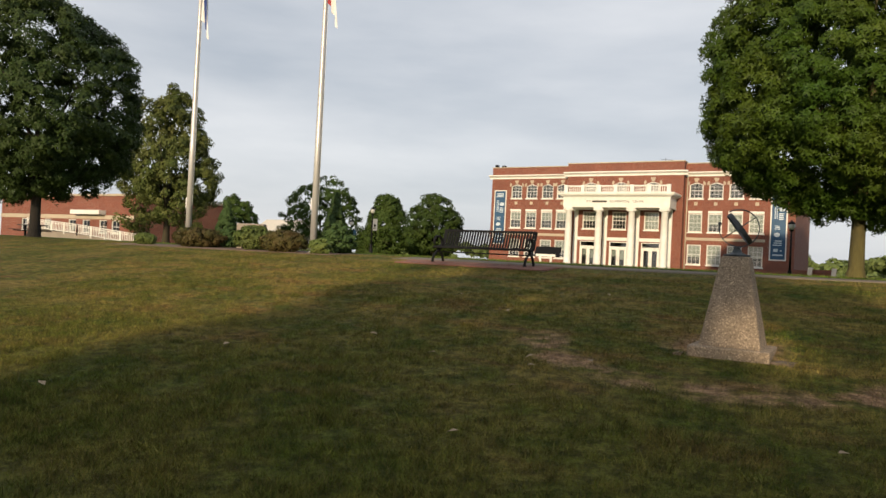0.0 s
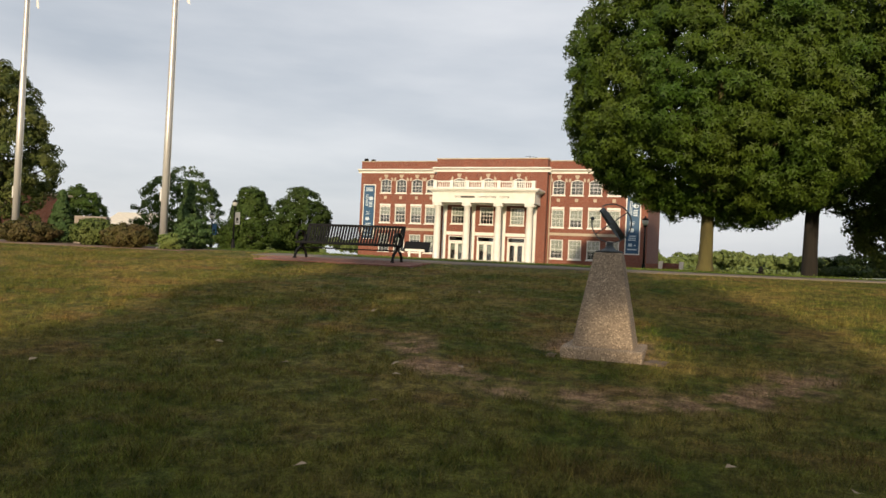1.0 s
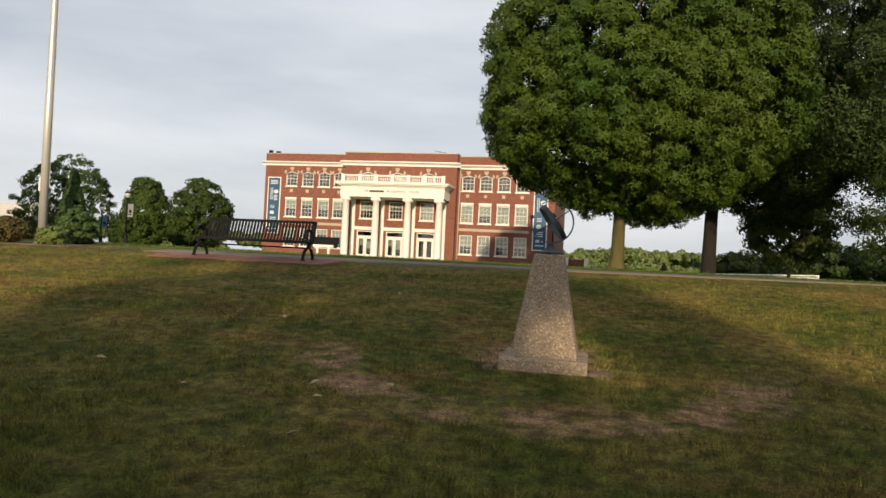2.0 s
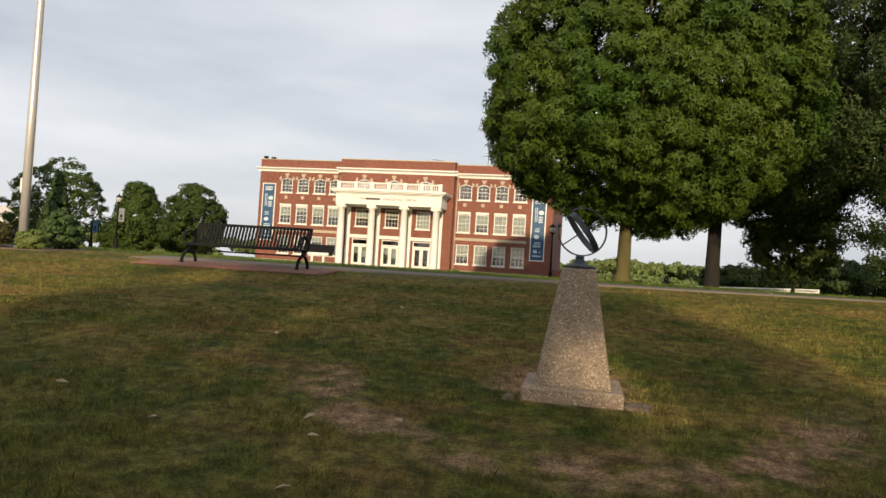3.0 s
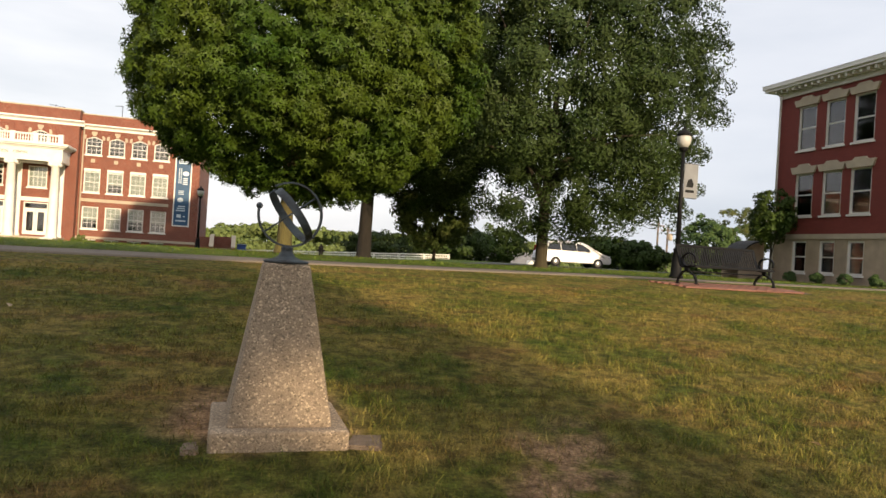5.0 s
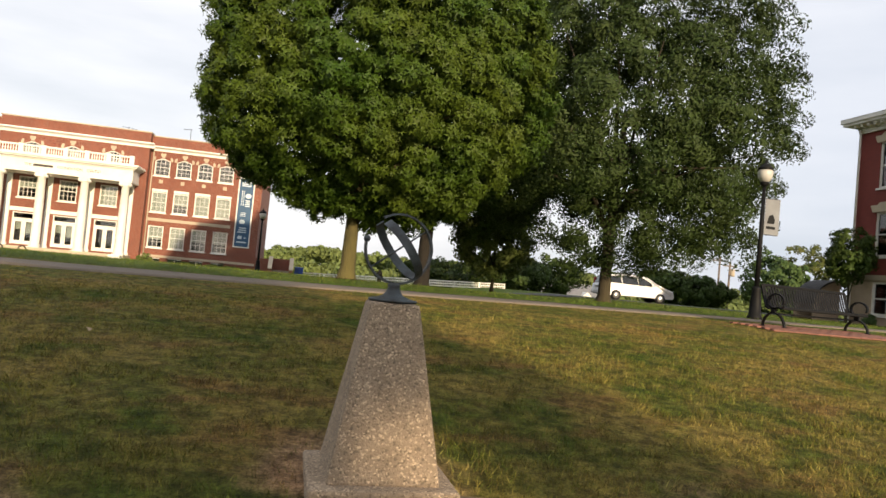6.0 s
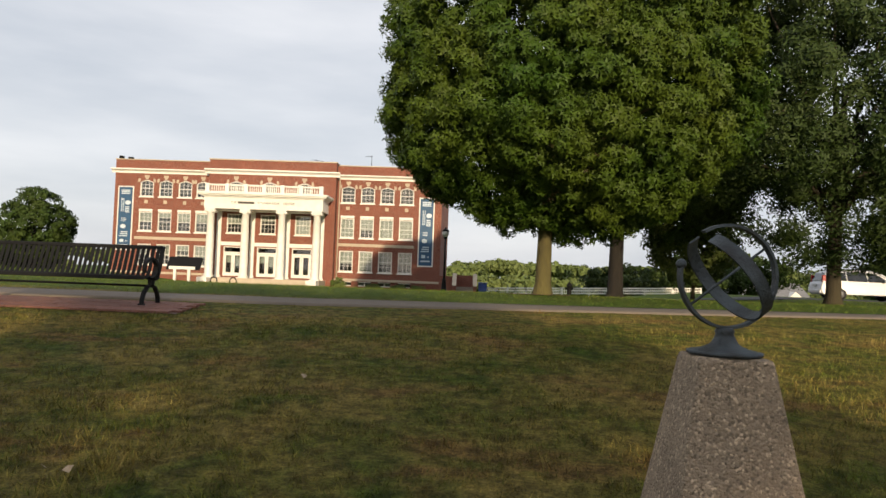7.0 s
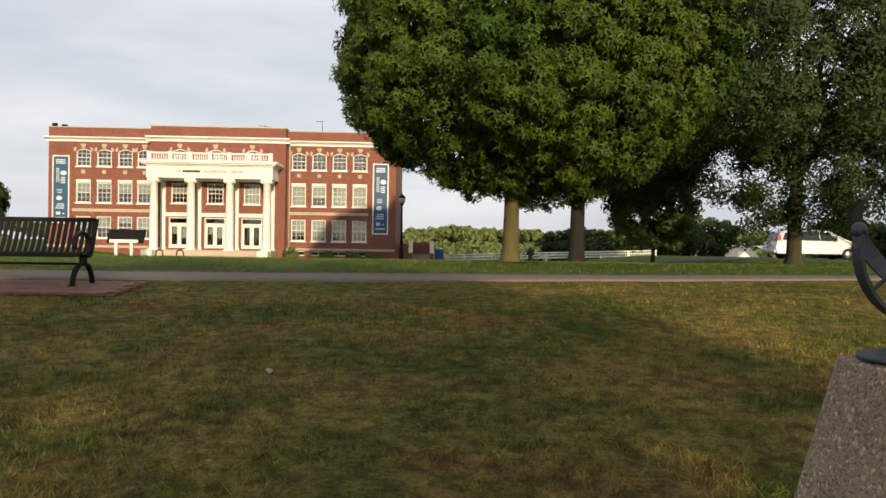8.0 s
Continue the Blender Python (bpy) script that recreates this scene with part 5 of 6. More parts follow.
# ---- white fence beyond the lawn ----
def rail_fence(pts, h, name, label, gap=0.16, post=2.4, thick=0.016):
    """Posts, two rails and upright bars between plan points with heights."""
    e = thing(name, label, "fence")
    bars = Geo()
    for (xa, ya, za), (xb, yb, zb) in zip(pts, pts[1:]):
        a, c = Vector((xa, ya, za)), Vector((xb, yb, zb))
        for f in (h, h - 0.22, 0.12):
            part("rail", Geo().tube([a + Vector((0, 0, f)), c + Vector((0, 0, f))], 0.045, 6), M_FENCE, e)
        n = max(1, round((c - a).length / post))
        for i in range(n + 1):
            p = a.lerp(c, i / n)
            part("post", Geo().box(p.x - 0.05, p.x + 0.05, p.y - 0.05, p.y + 0.05, p.z - 0.2, p.z + h + 0.05), M_FENCE, e)
        m = int((c - a).length / gap)
        for i in range(1, m):
            p = a.lerp(c, i / m)
            bars.box(p.x - thick, p.x + thick, p.y - 0.016, p.y + 0.016, p.z + 0.12, p.z + h)
    tagged(part("bar", bars, M_FENCE, e), kind="stuff")
    return e


M_FENCE = mat("white_fence_paint", (0.80, 0.78, 0.72), (0.72, 0.70, 0.65), 3, 0.6)
rail_fence([(-1.2, 67.0, height(0, 67)), (17.4, 66.0, height(17.4, 66) - 0.15)], 0.58, "white_fence", "white railing fence beyond the lawn", thick=0.022)


# ---- white minivan ----
def build_van(x, y, rz):
    e = thing("minivan", "silver-white minivan parked beyond the lawn", "car", (x, y, height(x, y) + 0.02), rz)
    side = [(-2.5, 0.38), (-2.56, 0.62), (-2.5, 0.95), (-2.42, 1.05), (-2.22, 1.60), (-1.9, 1.72), (-0.6, 1.77), (0.4, 1.72), (0.75, 1.62), (1.55, 1.10), (2.25, 0.92), (2.48, 0.72), (2.52, 0.42), (2.4, 0.32), (-2.4, 0.30)]
    bm = bmesh.new()
    for s in (-1, 1):
        vs = [bm.verts.new((a, s * (0.98 if c < 1.08 else 0.98 - 0.28 * (c - 1.08) / 0.7), c)) for a, c in side]
        bm.faces.new(vs if s < 0 else vs[::-1])
    bm.verts.ensure_lookup_table()
    k = len(side)
    for i in range(k):
        j = (i + 1) % k
        bm.faces.new((bm.verts[i], bm.verts[i + k], bm.verts[j + k], bm.verts[j]))
    bmesh.ops.bevel(bm, geom=bm.edges[:], offset=0.05, segments=2, affect="EDGES", profile=0.5)
    part("body", Geo().take(bm), M_CARPAINT, e)
    for s in (-1, 1):
        for poly in ([(-2.1, 1.16), (-1.95, 1.56), (-1.2, 1.62), (-1.15, 1.13)], [(-1.07, 1.13), (-1.1, 1.63), (-0.1, 1.64), (0.0, 1.11)], [(0.08, 1.11), (0.0, 1.63), (0.42, 1.58), (1.15, 1.12)]):
            g = Geo()
            g.add([(a, s * (1.0 - 0.28 * (c - 1.08) / 0.7), c) for a, c in poly], [(0, 1, 2, 3)])
            g.add([(a, s * (0.975 - 0.28 * (c - 1.08) / 0.7), c) for a, c in poly], [(3, 2, 1, 0)])
            part("side_window", g, M_DARKGLASS, e)
        part("door_handle", Geo().box(-0.2, 0.0, s * 0.99 - 0.02, s * 0.99 + 0.02, 0.98, 1.02), M_CHROME, e)
        part("tail_light", Geo().box(-2.52, -2.28, s * 0.84 - 0.09, s * 0.84 + 0.09, 0.98, 1.42, 0.03, m=pose(0.06, 0, 0)), M_RED, e)
        part("headlight", Geo().box(2.1, 2.46, s * 0.74 - 0.16, s * 0.74 + 0.16, 0.70, 0.88, 0.04), M_CHROME, e)
        part("mirror", Geo().box(0.85, 1.0, s * 1.08 - 0.09, s * 1.08 + 0.09, 1.1, 1.26, 0.03), M_CARPAINT, e)
        part("roof_rail", Geo().tube([(-1.8, s * 0.62, 1.76), (-0.6, s * 0.62, 1.81), (0.3, s * 0.62, 1.77)], 0.02, 6), M_BLACK, e)
        for a in (-1.5, 1.55):
            w = part("wheel", Geo().tube([(a, s * 0.80, 0.33), (a, s * 1.0, 0.33)], 0.335, 24), M_TYRE, e)
            part("rim", Geo().tube([(a, s * 0.99, 0.33), (a, s * 1.012, 0.33)], [0.22, 0.20], 16), M_CHROME, w)
    part("rear_window", Geo().prism([(-2.455, 1.12), (-2.27, 1.56), (-2.25, 1.56), (-2.43, 1.12)], -0.68, 0.68), M_DARKGLASS, e)
    part("windscreen", Geo().prism([(0.80, 1.60), (1.50, 1.15), (1.53, 1.17), (0.83, 1.63)], -0.66, 0.66), M_DARKGLASS, e)
    part("bumper", Geo().box(-2.62, -2.4, -0.92, 0.92, 0.36, 0.6, 0.05), M_CARPAINT, e)
    part("rear_plate", Geo().box(-2.60, -2.52, -0.26, 0.26, 0.74, 0.88), M_CHROME, e)


M_DARKGLASS = mat("tinted_glass", (0.012, 0.014, 0.016), (0.02, 0.022, 0.024), 2, 0.06, spec=0.7)
build_van(20.8, 48.1, -6)


# ---- the dark red building with stone basement ----
def build_red_house():
    e = thing("red_house", "dark red painted brick building on a stone basement", "building")
    X, Y0, Y1, ZB, ZS, ZT = 26.85, 36.0, 27.0, 1.2, 3.95, 11.4
    turn = Matrix.Translation((X, Y0, 0)) @ pose(0, 0, 0, 0, 0, -90)  # local x runs south along the face, local y into the house
    wins = [1.95, 3.75, 5.45]
    w = 1.22
    holes = [(a - w / 2, a + w / 2, c, d) for a in wins for c, d in ((8.4, 10.75), (4.9, 7.15))]
    base_holes = [(a - 0.48, a + 0.48, 1.95, 3.6) for a in wins]
    g = Geo()
    wall_with_holes(g, 0, Y0 - Y1, ZS, ZT, 0, 0.4, holes)
    ob = part("front_wall", g, M_BRICK2, e)
    ob.matrix_local = turn
    g = Geo()
    wall_with_holes(g, -0.06, Y0 - Y1, ZB, ZS - 0.25, -0.08, 0.4, base_holes)
    ob = part("basement_wall", g, M_BASE, e)
    ob.matrix_local = turn
    g = Geo().box(-0.12, Y0 - Y1, -0.14, 0.4, ZS - 0.25, ZS - 0.001)
    part("belt_course", g, M_STONE, e).matrix_local = turn
    g = Geo().box(0, 0.4, 0.4, 16, ZB, ZT).box(0, Y0 - Y1, 15.6, 16, ZB, ZT).box(Y0 - Y1 - 0.4, Y0 - Y1, 0.4, 15.6, ZB, ZT)
    part("side_wall", g, M_BRICK2, e).matrix_local = turn
    part("inner_floor", Geo().box(0.4, Y0 - Y1 - 0.4, 0.41, 15.6, 3.7, 3.9).box(0.4, Y0 - Y1 - 0.4, 0.41, 15.6, 7.7, 7.9).box(0.4, Y0 - Y1 - 0.4, 4.0, 4.1, 1.2, 11.3), M_ROOM, e).matrix_local = turn
    # eaves: frieze, brackets, projecting gutter and a low hipped roof
    L = Y0 - Y1
    part("frieze", Geo().box(-0.06, L, -0.08, 0.42, ZT, ZT + 0.42), M_WHITE, e).matrix_local = turn
    part("eaves_board", Geo().box(-0.6, L, -0.6, 0.45, ZT + 0.42, ZT + 0.56).box(-0.7, L, -0.7, 0.45, ZT + 0.56, ZT + 0.78), M_WHITE, e, "white projecting eaves").matrix_local = turn
    br = Geo().box(-0.07, 0.07, -0.5, -0.08, 0.0, 0.16).mesh("bracket", M_WHITE)
    for k in range(21):
        ob = part("bracket", br, M_WHITE, e)
        ob.matrix_local = turn @ Matrix.Translation((0.1 + 0.42 * k, 0, ZT + 0.25))
    g = Geo()
    g.add([(-0.72, -0.72, ZT + 0.78), (L, -0.72, ZT + 0.78), (L, 16.9, ZT + 0.78), (-0.9, 16.9, ZT + 0.78), (4, 7, ZT + 2.2), (L - 4, 7, ZT + 2.2)], [(0, 1, 5, 4), (1, 2, 5), (2, 3, 4, 5), (3, 0, 4), (3, 2, 1, 0)])
    part("roof", g, M_PALEROOF, e, "pale low-pitched metal roof").matrix_local = turn
    part("downpipe", Geo().tube([(0.12, -0.12, 1.4), (0.12, -0.12, ZT + 0.1), (-0.1, -0.4, ZT + 0.45)], 0.06, 8), M_WHITE, e).matrix_local = turn
    for a in wins:
        for c, d, bl in ((8.4, 10.75, 0.6), (4.9, 7.15, 0.55)):
            win = window(e, a, 0, c, d, w, bl, rows=2, cols=1)
            win.matrix_local = turn
            part("hood", Geo().prism([(a - 0.72, d), (a + 0.72, d), (a + 0.86, d + 0.36), (a + 0.45, d + 0.36), (a + 0.3, d + 0.50), (a - 0.3, d + 0.50), (a - 0.45, d + 0.36), (a - 0.86, d + 0.36)], -0.12, -0.004), M_STONE, win, "carved stone window hood")
        win = window(e, a, -0.08, 1.95, 3.6, 0.96, 0.5, rows=2, cols=1)
        win.matrix_local = turn
    return e


build_red_house()
# covered cellar stair at the corner of the red building
e = thing("cellar_entrance", "tan cellar entrance with a dark curved hood", "cellar door", (25.2, 36.6, height(25.2, 36.6)))
arc = [(1.6 - 1.6 * math.cos(a), 0.85 + 1.25 * math.sin(a)) for a in np.linspace(0, math.pi / 2, 10)]
part("side_panel", Geo().prism([(0, -0.1)] + arc + [(1.6, -0.1)], 0.0, 0.06), M_BASE, e)
part("hood", Geo().prism(arc + [(a, c + 0.1) for a, c in arc[::-1]], -0.06, 1.5), M_ASPH, e)
part("rear_panel", Geo().prism([(0, -0.1)] + arc + [(1.6, -0.1)], 1.38, 1.44), M_BASE, e)
strip("mulch_bed", [(25.9, 36.5), (25.9, 24.0)], 1.6, 0.01, M_MULCH, "brown mulch bed along the red building")
tree("small round tree beside the red building", 25.8, 35.0, 0.06, 1.2, (0, 0, 3.2), (1.0, 1.0, 1.6), 110, 0.3, 60, 0.14, M_LEAFB, 61, limbs=5)
for k in range(5):
    shrub("small round shrub in the mulch bed", 25.9, 33.6 - 1.7 * k, (0.28, 0.28, 0.25), M_CONIFER, 62 + k, 26, 0.12, group="mulch bed shrubs")

# ---- the ramp building beyond the flagpoles ----
def build_ramp_building():
    e = thing("ramp_building", "long two-storey red brick building with pale bands", "building")
    x0, x1, y = -104.0, -74.5, 53.0
    zb = height(-80, y) - 0.4
    wins = [-98.0, -92.5, -87.0, -84.0, -80.5, -78.0]
    g = Geo()
    wall_with_holes(g, x0, x1, zb, 6.9, y, y + 0.4, [(a - 0.8, a + 0.8, 2.3, 3.9) for a in wins])
    part("front_wall", g, M_BRICK, e)
    part("side_wall", Geo().box(x0, x0 + 0.4, y + 0.4, y + 14, zb, 6.9).box(x1 - 0.4, x1, y + 0.4, y + 14, zb, 6.9).box(x0, x1, y + 13.6, y + 14, zb, 6.9), M_BRICK, e)
    part("roof", Geo().box(x0 - 0.2, x1 + 0.2, y - 0.2, y + 14.2, 6.9, 7.15), M_STONE, e)
    part("band", Geo().box(x0, x1 + 0.02, y - 0.06, y - 0.003, 4.0, 4.5), M_STONE, e)
    part("inner_wall", Geo().box(x0 + 0.4, x1 - 0.4, y + 4, y + 4.1, zb, 6.8), M_ROOM, e)
    for a in wins:
        window(e, a, y, 2.3, 3.9, 1.6, 0.4, rows=2, cols=2)
    part("awning", Geo().box(-86.0, -80.0, y - 1.0, y - 0.01, 4.55, 5.1, 0.05), M_WHITE, e)


build_ramp_building()
e = rail_fence([(-90.0, 49.0, 2.6), (-80.0, 49.4, 2.0), (-69.6, 49.8, 1.15)], 1.15, "ramp_railing", "white railing along a sloping entrance ramp", 0.3, 2.4, 0.05)
part("ramp", Geo().prism([(-90.0, 0.3), (-69.0, 0.3), (-69.0, 1.12), (-80.0, 1.95), (-90.0, 2.55)], 49.9, 51.6), M_CONC, e)
e = thing("litter_bin", "dark square litter bin near the ramp", "bin", (-67.6, 49.2, height(-67, 49.2)))
part("body", Geo().box(-0.4, 0.4, -0.4, 0.4, 0, 1.2, 0.04), M_BARK, e)
part("lid", Geo().box(-0.45, 0.45, -0.45, 0.45, 1.2, 1.32, 0.03), M_BLACK, e)
e = thing("picnic_table", "dark metal picnic table on the lawn", "table", (-46.0, 25.5, height(-46, 25.5)))
part("tabletop", Geo().box(-1.1, 1.1, -0.4, 0.4, 0.70, 0.76, 0.02), M_BLACK, e)
for s in (-0.8, 0.8):
    part("seat", Geo().box(-1.1, 1.1, s - 0.14, s + 0.14, 0.42, 0.46, 0.015), M_BLACK, e)
for s in (-0.85, 0.85):
    part("leg", Geo().box(s - 0.04, s + 0.04, -0.75, 0.75, 0.34, 0.4).box(s - 0.04, s + 0.04, -0.06, 0.06, 0, 0.7), M_BLACK, e)
e = thing("pale_shed", "long pale building with a sloping metal roof", "building", (-90.5, 92.0, height(-90, 92)))
part("wall", Geo().box(-5, 5, 0, 8, -1, 5.2), M_STONE, e)
part("roof", Geo().prism([(-0.5, 5.2), (4, 7.9), (8.5, 5.2)], -5.3, 5.3, "x"), M_PALEROOF, e)

# ---- things beyond the van ----
e = thing("grey_house", "low house with a grey shingle roof", "house", (34.0, 90.0, -0.6))
part("wall", Geo().box(-3.6, 3.6, 0, 6, -0.5, 1.4), M_CONC, e)
part("roof", Geo().prism([(-0.4, 1.4), (3.0, 3.1), (6.4, 1.4)], -4.0, 4.0, "x"), M_ROOF, e)
part("gable", Geo().prism([(1.2, 1.3), (3.0, 1.3), (2.1, 2.1)], -0.6, 2.0), M_WHITE, e)


def utility_pole(x, y, h, box):
    e = thing("utility_pole", "weathered wooden utility pole with a crossarm", "utility pole", (x, y, height(x, y)), group="utility poles")
    part("pole", Geo().tube([(0, 0, -0.2), (0, 0, h)], [0.17, 0.12], 10), M_WOODPOLE, e)
    part("crossarm", Geo().box(-1.1, 1.1, -0.06, 0.06, h - 0.6, h - 0.45), M_WOODPOLE, e)
    if box:
        part("transformer", Geo().lathe([(0.3, 0), (0.32, 0.05), (0.32, 0.9), (0.2, 1.0)], 12, (0.45, 0, h - 1.9)), M_STONE, e)


utility_pole(55.3, 90.0, 8.8, False)
utility_pole(56.9, 90.0, 8.2, True)
for k, (xx, yy, rr, hh, mm) in enumerate([(34.5, 62.0, 2.4, 2.6, M_LEAFC), (32.0, 64.0, 2.2, 3.0, M_LEAFB), (41.0, 60.0, 2.6, 5.0, M_CONIFER), (57.5, 76.0, 4.4, 8.6, M_LEAFE), (45.0, 80.0, 3.4, 3.0, M_LEAFC), (63.0, 70.0, 4.0, 7.0, M_LEAFC), (18.5, 70.0, 3.6, 3.4, M_LEAFC), (24.5, 74.0, 3.6, 3.8, M_LEAFB), (13.0, 78.0, 3.4, 3.0, M_LEAFC)]):
    tree("tree beyond the drive", xx, yy, 0.15, 0.6, (0, 0, hh * 0.52), (rr, rr, hh * 0.5), 150, 0.55, 55, 0.26, mm, 80 + k, lump=0.4, limbs=5, group="trees beyond the drive", flat_bottom=1.0)

# far woods: one mass of crowns along the ridge
def far_woods():
    rng = np.random.default_rng(99)
    cs, rs, os_ = [], [], []
    for k in range(520):
        x = rng.uniform(-15, 130) if k < 420 else rng.uniform(-150, -35)
        y = rng.uniform(120, 215)
        top = (5.6 + 1.3 * noise.noise((x * 0.05, 3.1, 0)) + rng.uniform(-0.9, 0.5)) * (1.0 if y > 160 else 0.5) - (160 - y) * 0.03 * (y < 160)
        r = rng.uniform(1.4, 3.0)
        m = 20
        d = rng.normal(size=(m, 3))
        d /= np.linalg.norm(d, axis=1)[:, None]
        d[:, 2] = np.abs(d[:, 2]) * 1.0 - 0.25
        cs.append(np.array((x, y, top - r)) + d * r)
        rs.append(rng.uniform(0.6, 1.1, m))
        os_.append(d)
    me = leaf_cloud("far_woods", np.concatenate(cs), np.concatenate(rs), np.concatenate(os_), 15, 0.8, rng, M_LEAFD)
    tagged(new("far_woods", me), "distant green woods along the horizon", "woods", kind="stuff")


far_woods()

# ---- broken footing beside the plinth ----
M_FOOTING = mat("footing_concrete", (0.20, 0.145, 0.10), (0.13, 0.092, 0.062), 14, 0.95, 0.7, 60)
for fx, fy, fw, fd, fr in ((-1.82, 8.60, 0.11, 0.22, 8), (-0.72, 8.66, 0.24, 0.32, -15)):
    bm = bmesh.new()
    bmesh.ops.create_cube(bm, size=1)
    rngf = random.Random(int(fx * 100))
    for p in bm.verts:
        p.co = Vector((p.co.x * fw + rngf.uniform(-0.02, 0.02), p.co.y * fd + rngf.uniform(-0.02, 0.02), p.co.z * 0.06 + rngf.uniform(-0.012, 0.012)))
    bmesh.ops.bevel(bm, geom=bm.edges[:], offset=0.012, segments=2, affect="EDGES")
    solo("footing_fragment", Geo().take(bm), M_FOOTING, "broken piece of concrete footing in bare earth", "concrete", "footing fragments", at=(fx, fy, height(fx, fy) - 0.014), rz=fr)

# ---- mulch and fallen bits ----
g = Geo()
bm = bmesh.new()
bmesh.ops.create_circle(bm, cap_ends=True, segments=28, radius=0.95)
for p in bm.verts:
    p.co.x, p.co.y = -0.15 + p.co.x * (1 + 0.15 * math.sin(5 * p.co.x)), 26.75 + p.co.y
    p.co.z = height(p.co.x, p.co.y) + 0.025
g.take(bm)
solo("mulch_ring", g, M_MULCH, "ring of reddish mulch round the maple's trunk", kind="structure")


def fallen_leaves():
    rng = random.Random(12)
    g0 = Geo().add([(-0.05, 0, 0.0), (0, 0.035, 0.012), (0.055, 0, 0.004), (0.0, -0.035, 0.015)], [(0, 1, 2, 3)]).mesh("fallen_leaf", M_MULCHLEAF)
    for k in range(26):
        x, y = rng.uniform(-6.5, 3.5), rng.uniform(3.5, 13)
        if k == 0:
            x, y = -2.57, 4.69
        ob = new("fallen_leaf", g0)
        ob.matrix_world = pose(x, y, height(x, y) + 0.045, rng.uniform(-20, 20), rng.uniform(-20, 20), rng.uniform(0, 360))
        tagged(ob, "dry tan leaf lying on the grass", "leaf", "fallen leaves")


M_MULCHLEAF = mat("dry_leaf", (0.36, 0.27, 0.17), (0.24, 0.17, 0.10), 20, 0.8)
fallen_leaves()


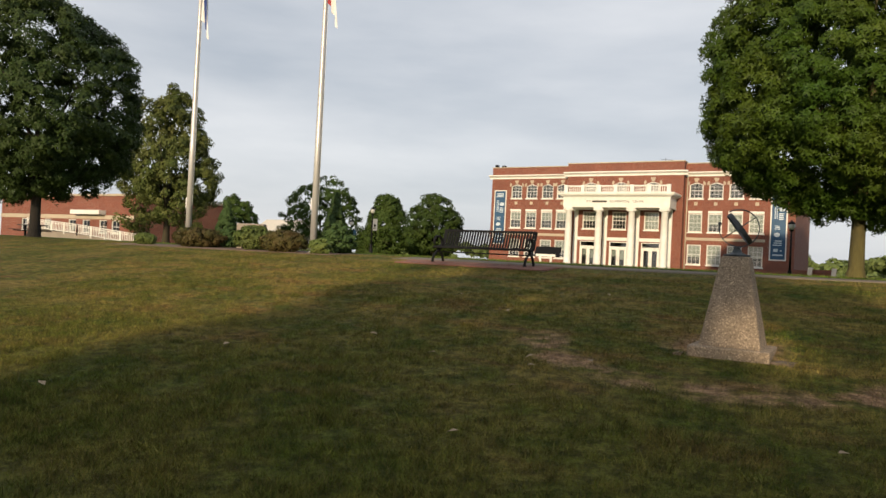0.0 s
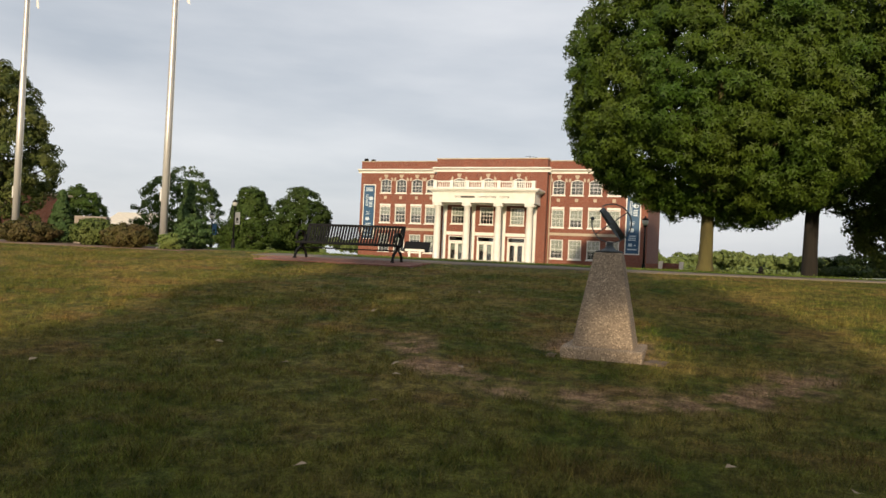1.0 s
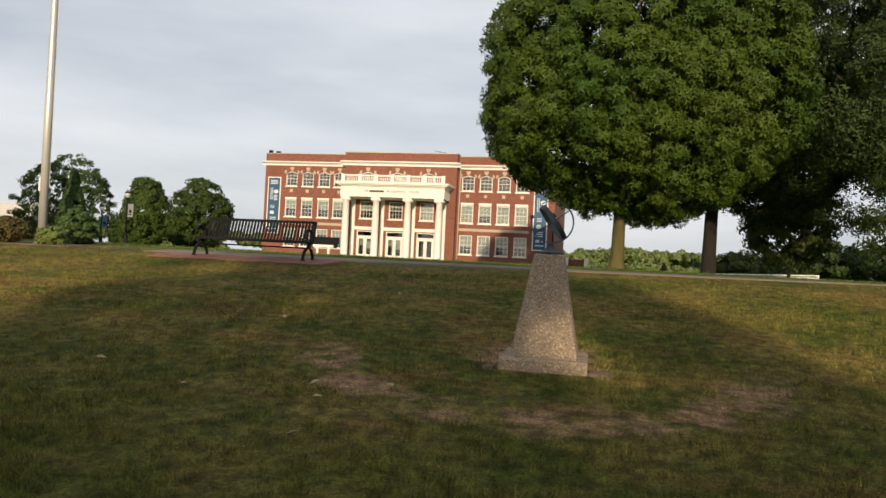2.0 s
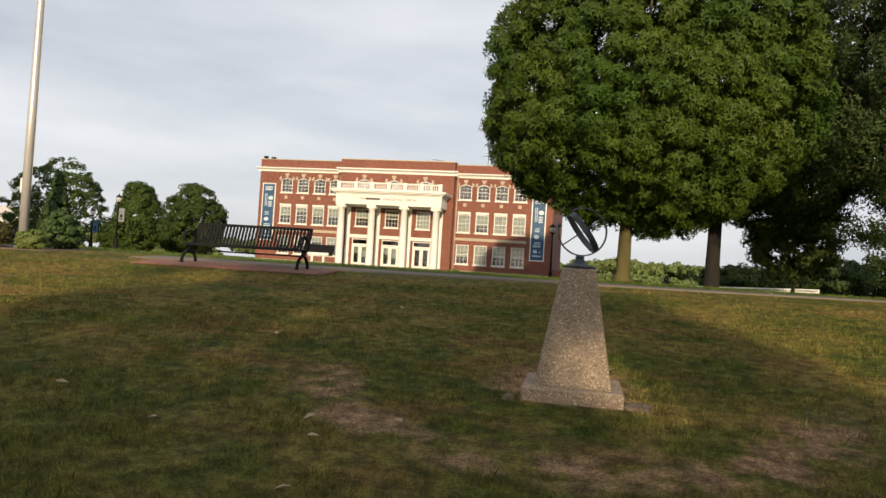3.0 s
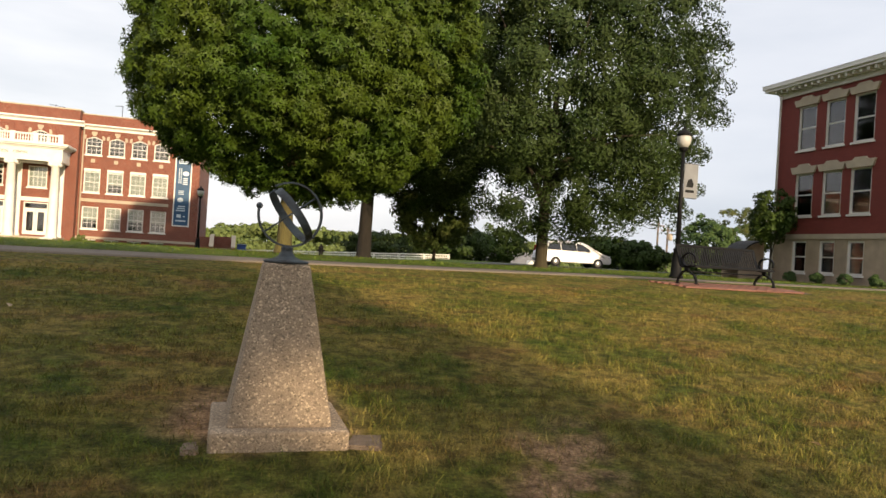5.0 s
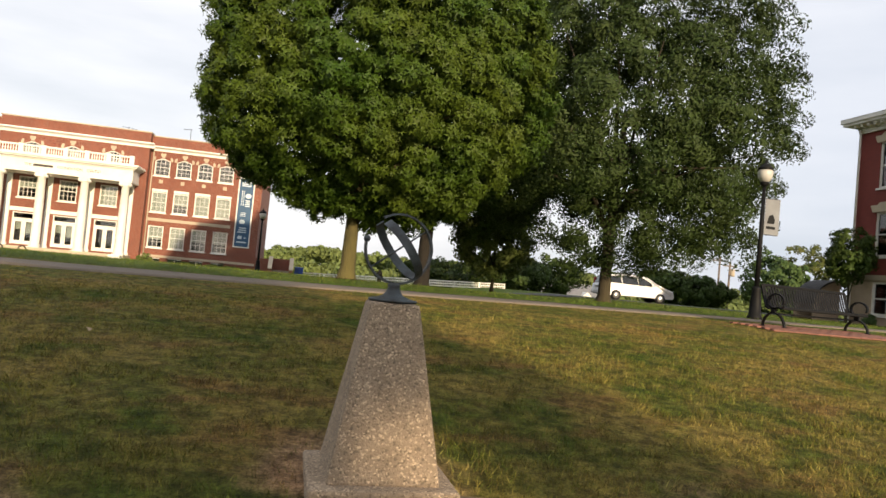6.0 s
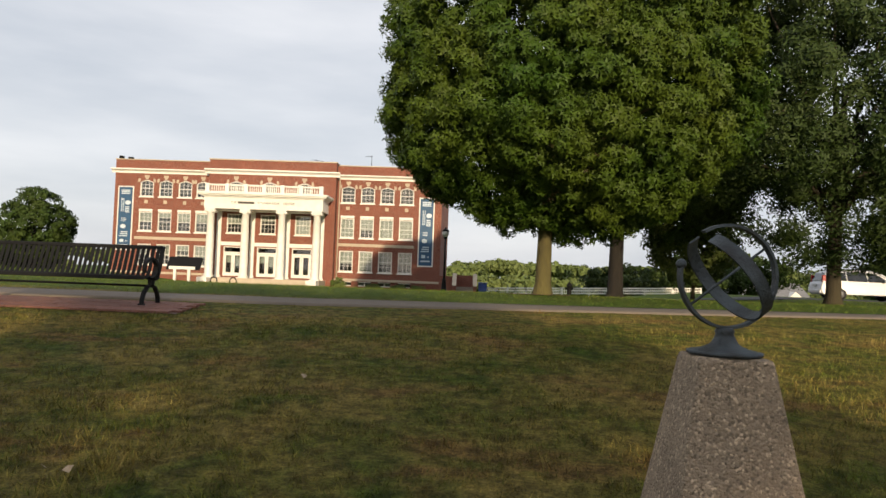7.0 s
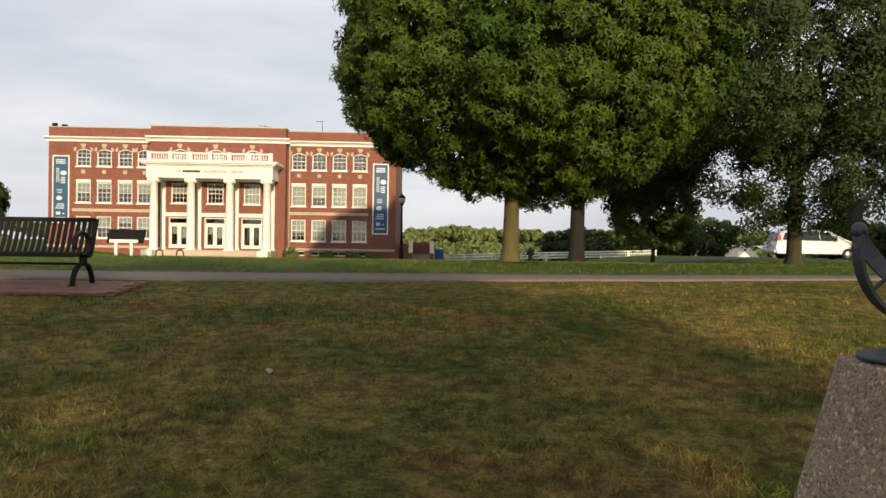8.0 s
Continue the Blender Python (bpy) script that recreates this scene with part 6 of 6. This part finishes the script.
# ---- grass blades and brick pavers ----
def grass_blades():
    rng = np.random.default_rng(7)
    n = 600000
    # denser towards the sundial's side of the lawn
    y = 3.0 + (rng.uniform(size=n) ** 1.6) * 13.1 - (rng.uniform(size=n) ** 4) * 7.0
    x = -3.0 + rng.uniform(-1, 1, n) * rng.uniform(0.7, 1.0, n) * (7.0 + np.maximum(0, y - 2.6) * 0.95)
    # coarser and sparser tussocks carry on to the far lawn, clear of the footpath
    m = 130000
    yf = 15.0 + (rng.uniform(size=m) ** 1.5) * 46.0
    xf = -4.0 + rng.uniform(-1, 1, m) * (22.0 + (yf - 15.0) * 0.75)
    off = np.abs(yf - np.interp(xf, [p[0] for p in FOOTPATH], [p[1] for p in FOOTPATH]))
    ok = ((off > 0.85) | (xf < -12)) & ~((yf > 44) & (xf > 5)) & ~((yf > 61) & (xf > -36) & (xf < 0)) & ~((np.abs(xf + 20) < 6) & (np.abs(yf - 18.4) < 1.3))
    x, y = np.concatenate([x, xf[ok]]), np.concatenate([y, yf[ok]])
    n = len(x)
    # coarse weeds stand up in small tussocks
    tx, ty = rng.uniform(-9, 5, 90), rng.uniform(3.5, 12.5, 90)
    x = np.concatenate([x, np.repeat(tx, 70) + rng.normal(size=6300) * 0.07])
    y = np.concatenate([y, np.repeat(ty, 70) + rng.normal(size=6300) * 0.06])
    tall = np.concatenate([np.ones(n), np.full(6300, 1.5)])
    n = len(x)
    keep = ~((np.abs(x - PED.x) < 0.46) & (np.abs(y - PED.y) < 0.46))
    for px, py, pw, pd in PADS:
        keep &= ~((np.abs(x - px) < pw / 2) & (np.abs(y - py) < pd / 2))
    d = np.hypot(x - PED.x + 0.1, y - PED.y - 0.25)
    bare = (d < 0.85) | ((np.abs(d - 2.15) < 0.3) & (y < PED.y))
    keep &= ~(bare & (rng.uniform(size=n) < 0.65))
    x, y, tall = x[keep], y[keep], tall[keep]
    n = len(x)
    zs = np.interp(y, GY, GZ) * 0.5 + np.interp(y - 1.2, GY, GZ) * 0.25 + np.interp(y + 1.2, GY, GZ) * 0.25
    k = np.clip(np.maximum((x - 8) / 8, (-24 - x) / 10), 0, 1) * (y > 24)
    zs = zs + k * (np.interp(y, GY2, GZ2) - zs)
    h = rng.uniform(0.014, 0.036, n) * (1.0 + 0.4 * (rng.uniform(size=n) < 0.04))
    a = rng.uniform(0, 2 * np.pi, n)
    w = rng.uniform(0.0025, 0.005, n) * (1.0 + 0.06 * np.maximum(0, y - 6))
    clump = np.array([noise.noise((p * 2.3, q * 2.3, 0.0)) + 0.6 * noise.noise((p * 7.0, q * 7.0, 5.0)) for p, q in zip(x.tolist(), y.tolist())])
    h = h * np.clip(1.35 + 1.5 * clump, 0.5, 2.6)
    h = h * tall * (1.0 + 0.02 * np.maximum(0, y - 15))
    lean = rng.normal(size=(n, 2)) * 0.75
    v = np.empty((n, 3, 3))
    v[:, 0] = np.stack([x - np.cos(a) * w, y - np.sin(a) * w, zs - 0.012], 1)
    v[:, 1] = np.stack([x + np.cos(a) * w, y + np.sin(a) * w, zs - 0.012], 1)
    v[:, 2] = np.stack([x + lean[:, 0] * h, y + lean[:, 1] * h, zs + h], 1)
    me = bpy.data.meshes.new("grass")
    me.vertices.add(3 * n)
    me.vertices.foreach_set("co", v.ravel())
    me.loops.add(3 * n)
    me.polygons.add(n)
    me.loops.foreach_set("vertex_index", np.arange(3 * n, dtype=np.int32))
    me.polygons.foreach_set("loop_start", (np.arange(n) * 3).astype(np.int32))
    me.update(calc_edges=True)
    me.materials.append(M_BLADE)
    tagged(new("grass", me), "short mown grass blades, green and dry", "grass", kind="stuff")


grass_blades()


def pavers():
    rng = random.Random(8)
    for k, (px, py, pw, pd) in enumerate(PADS):
        host = bpy.data.objects["brick_pad" if k == 0 else "brick_pad.001"]
        me = Geo().box(-0.128, 0.128, -0.064, 0.064, 0, 0.03).mesh("brick", M_PAVER)
        nx, ny = int(pw / 0.266), int(pd / 0.136)
        for j in range(ny):
            for i in range(nx):
                x = px - pw / 2 + 0.14 + 0.266 * i + (0.07 if j % 2 else -0.06)
                y = py - pd / 2 + 0.07 + 0.136 * j
                ob = new("brick", me)
                ob.parent = host
                s = (height(x, y + 0.1) - height(x, y - 0.1)) / 0.2
                ob.matrix_world = pose(x, y, height(x, y) + 0.012 + rng.uniform(-0.003, 0.003), math.degrees(math.atan(s)), rng.uniform(-0.6, 0.6), rng.uniform(-0.6, 0.6))


pavers()
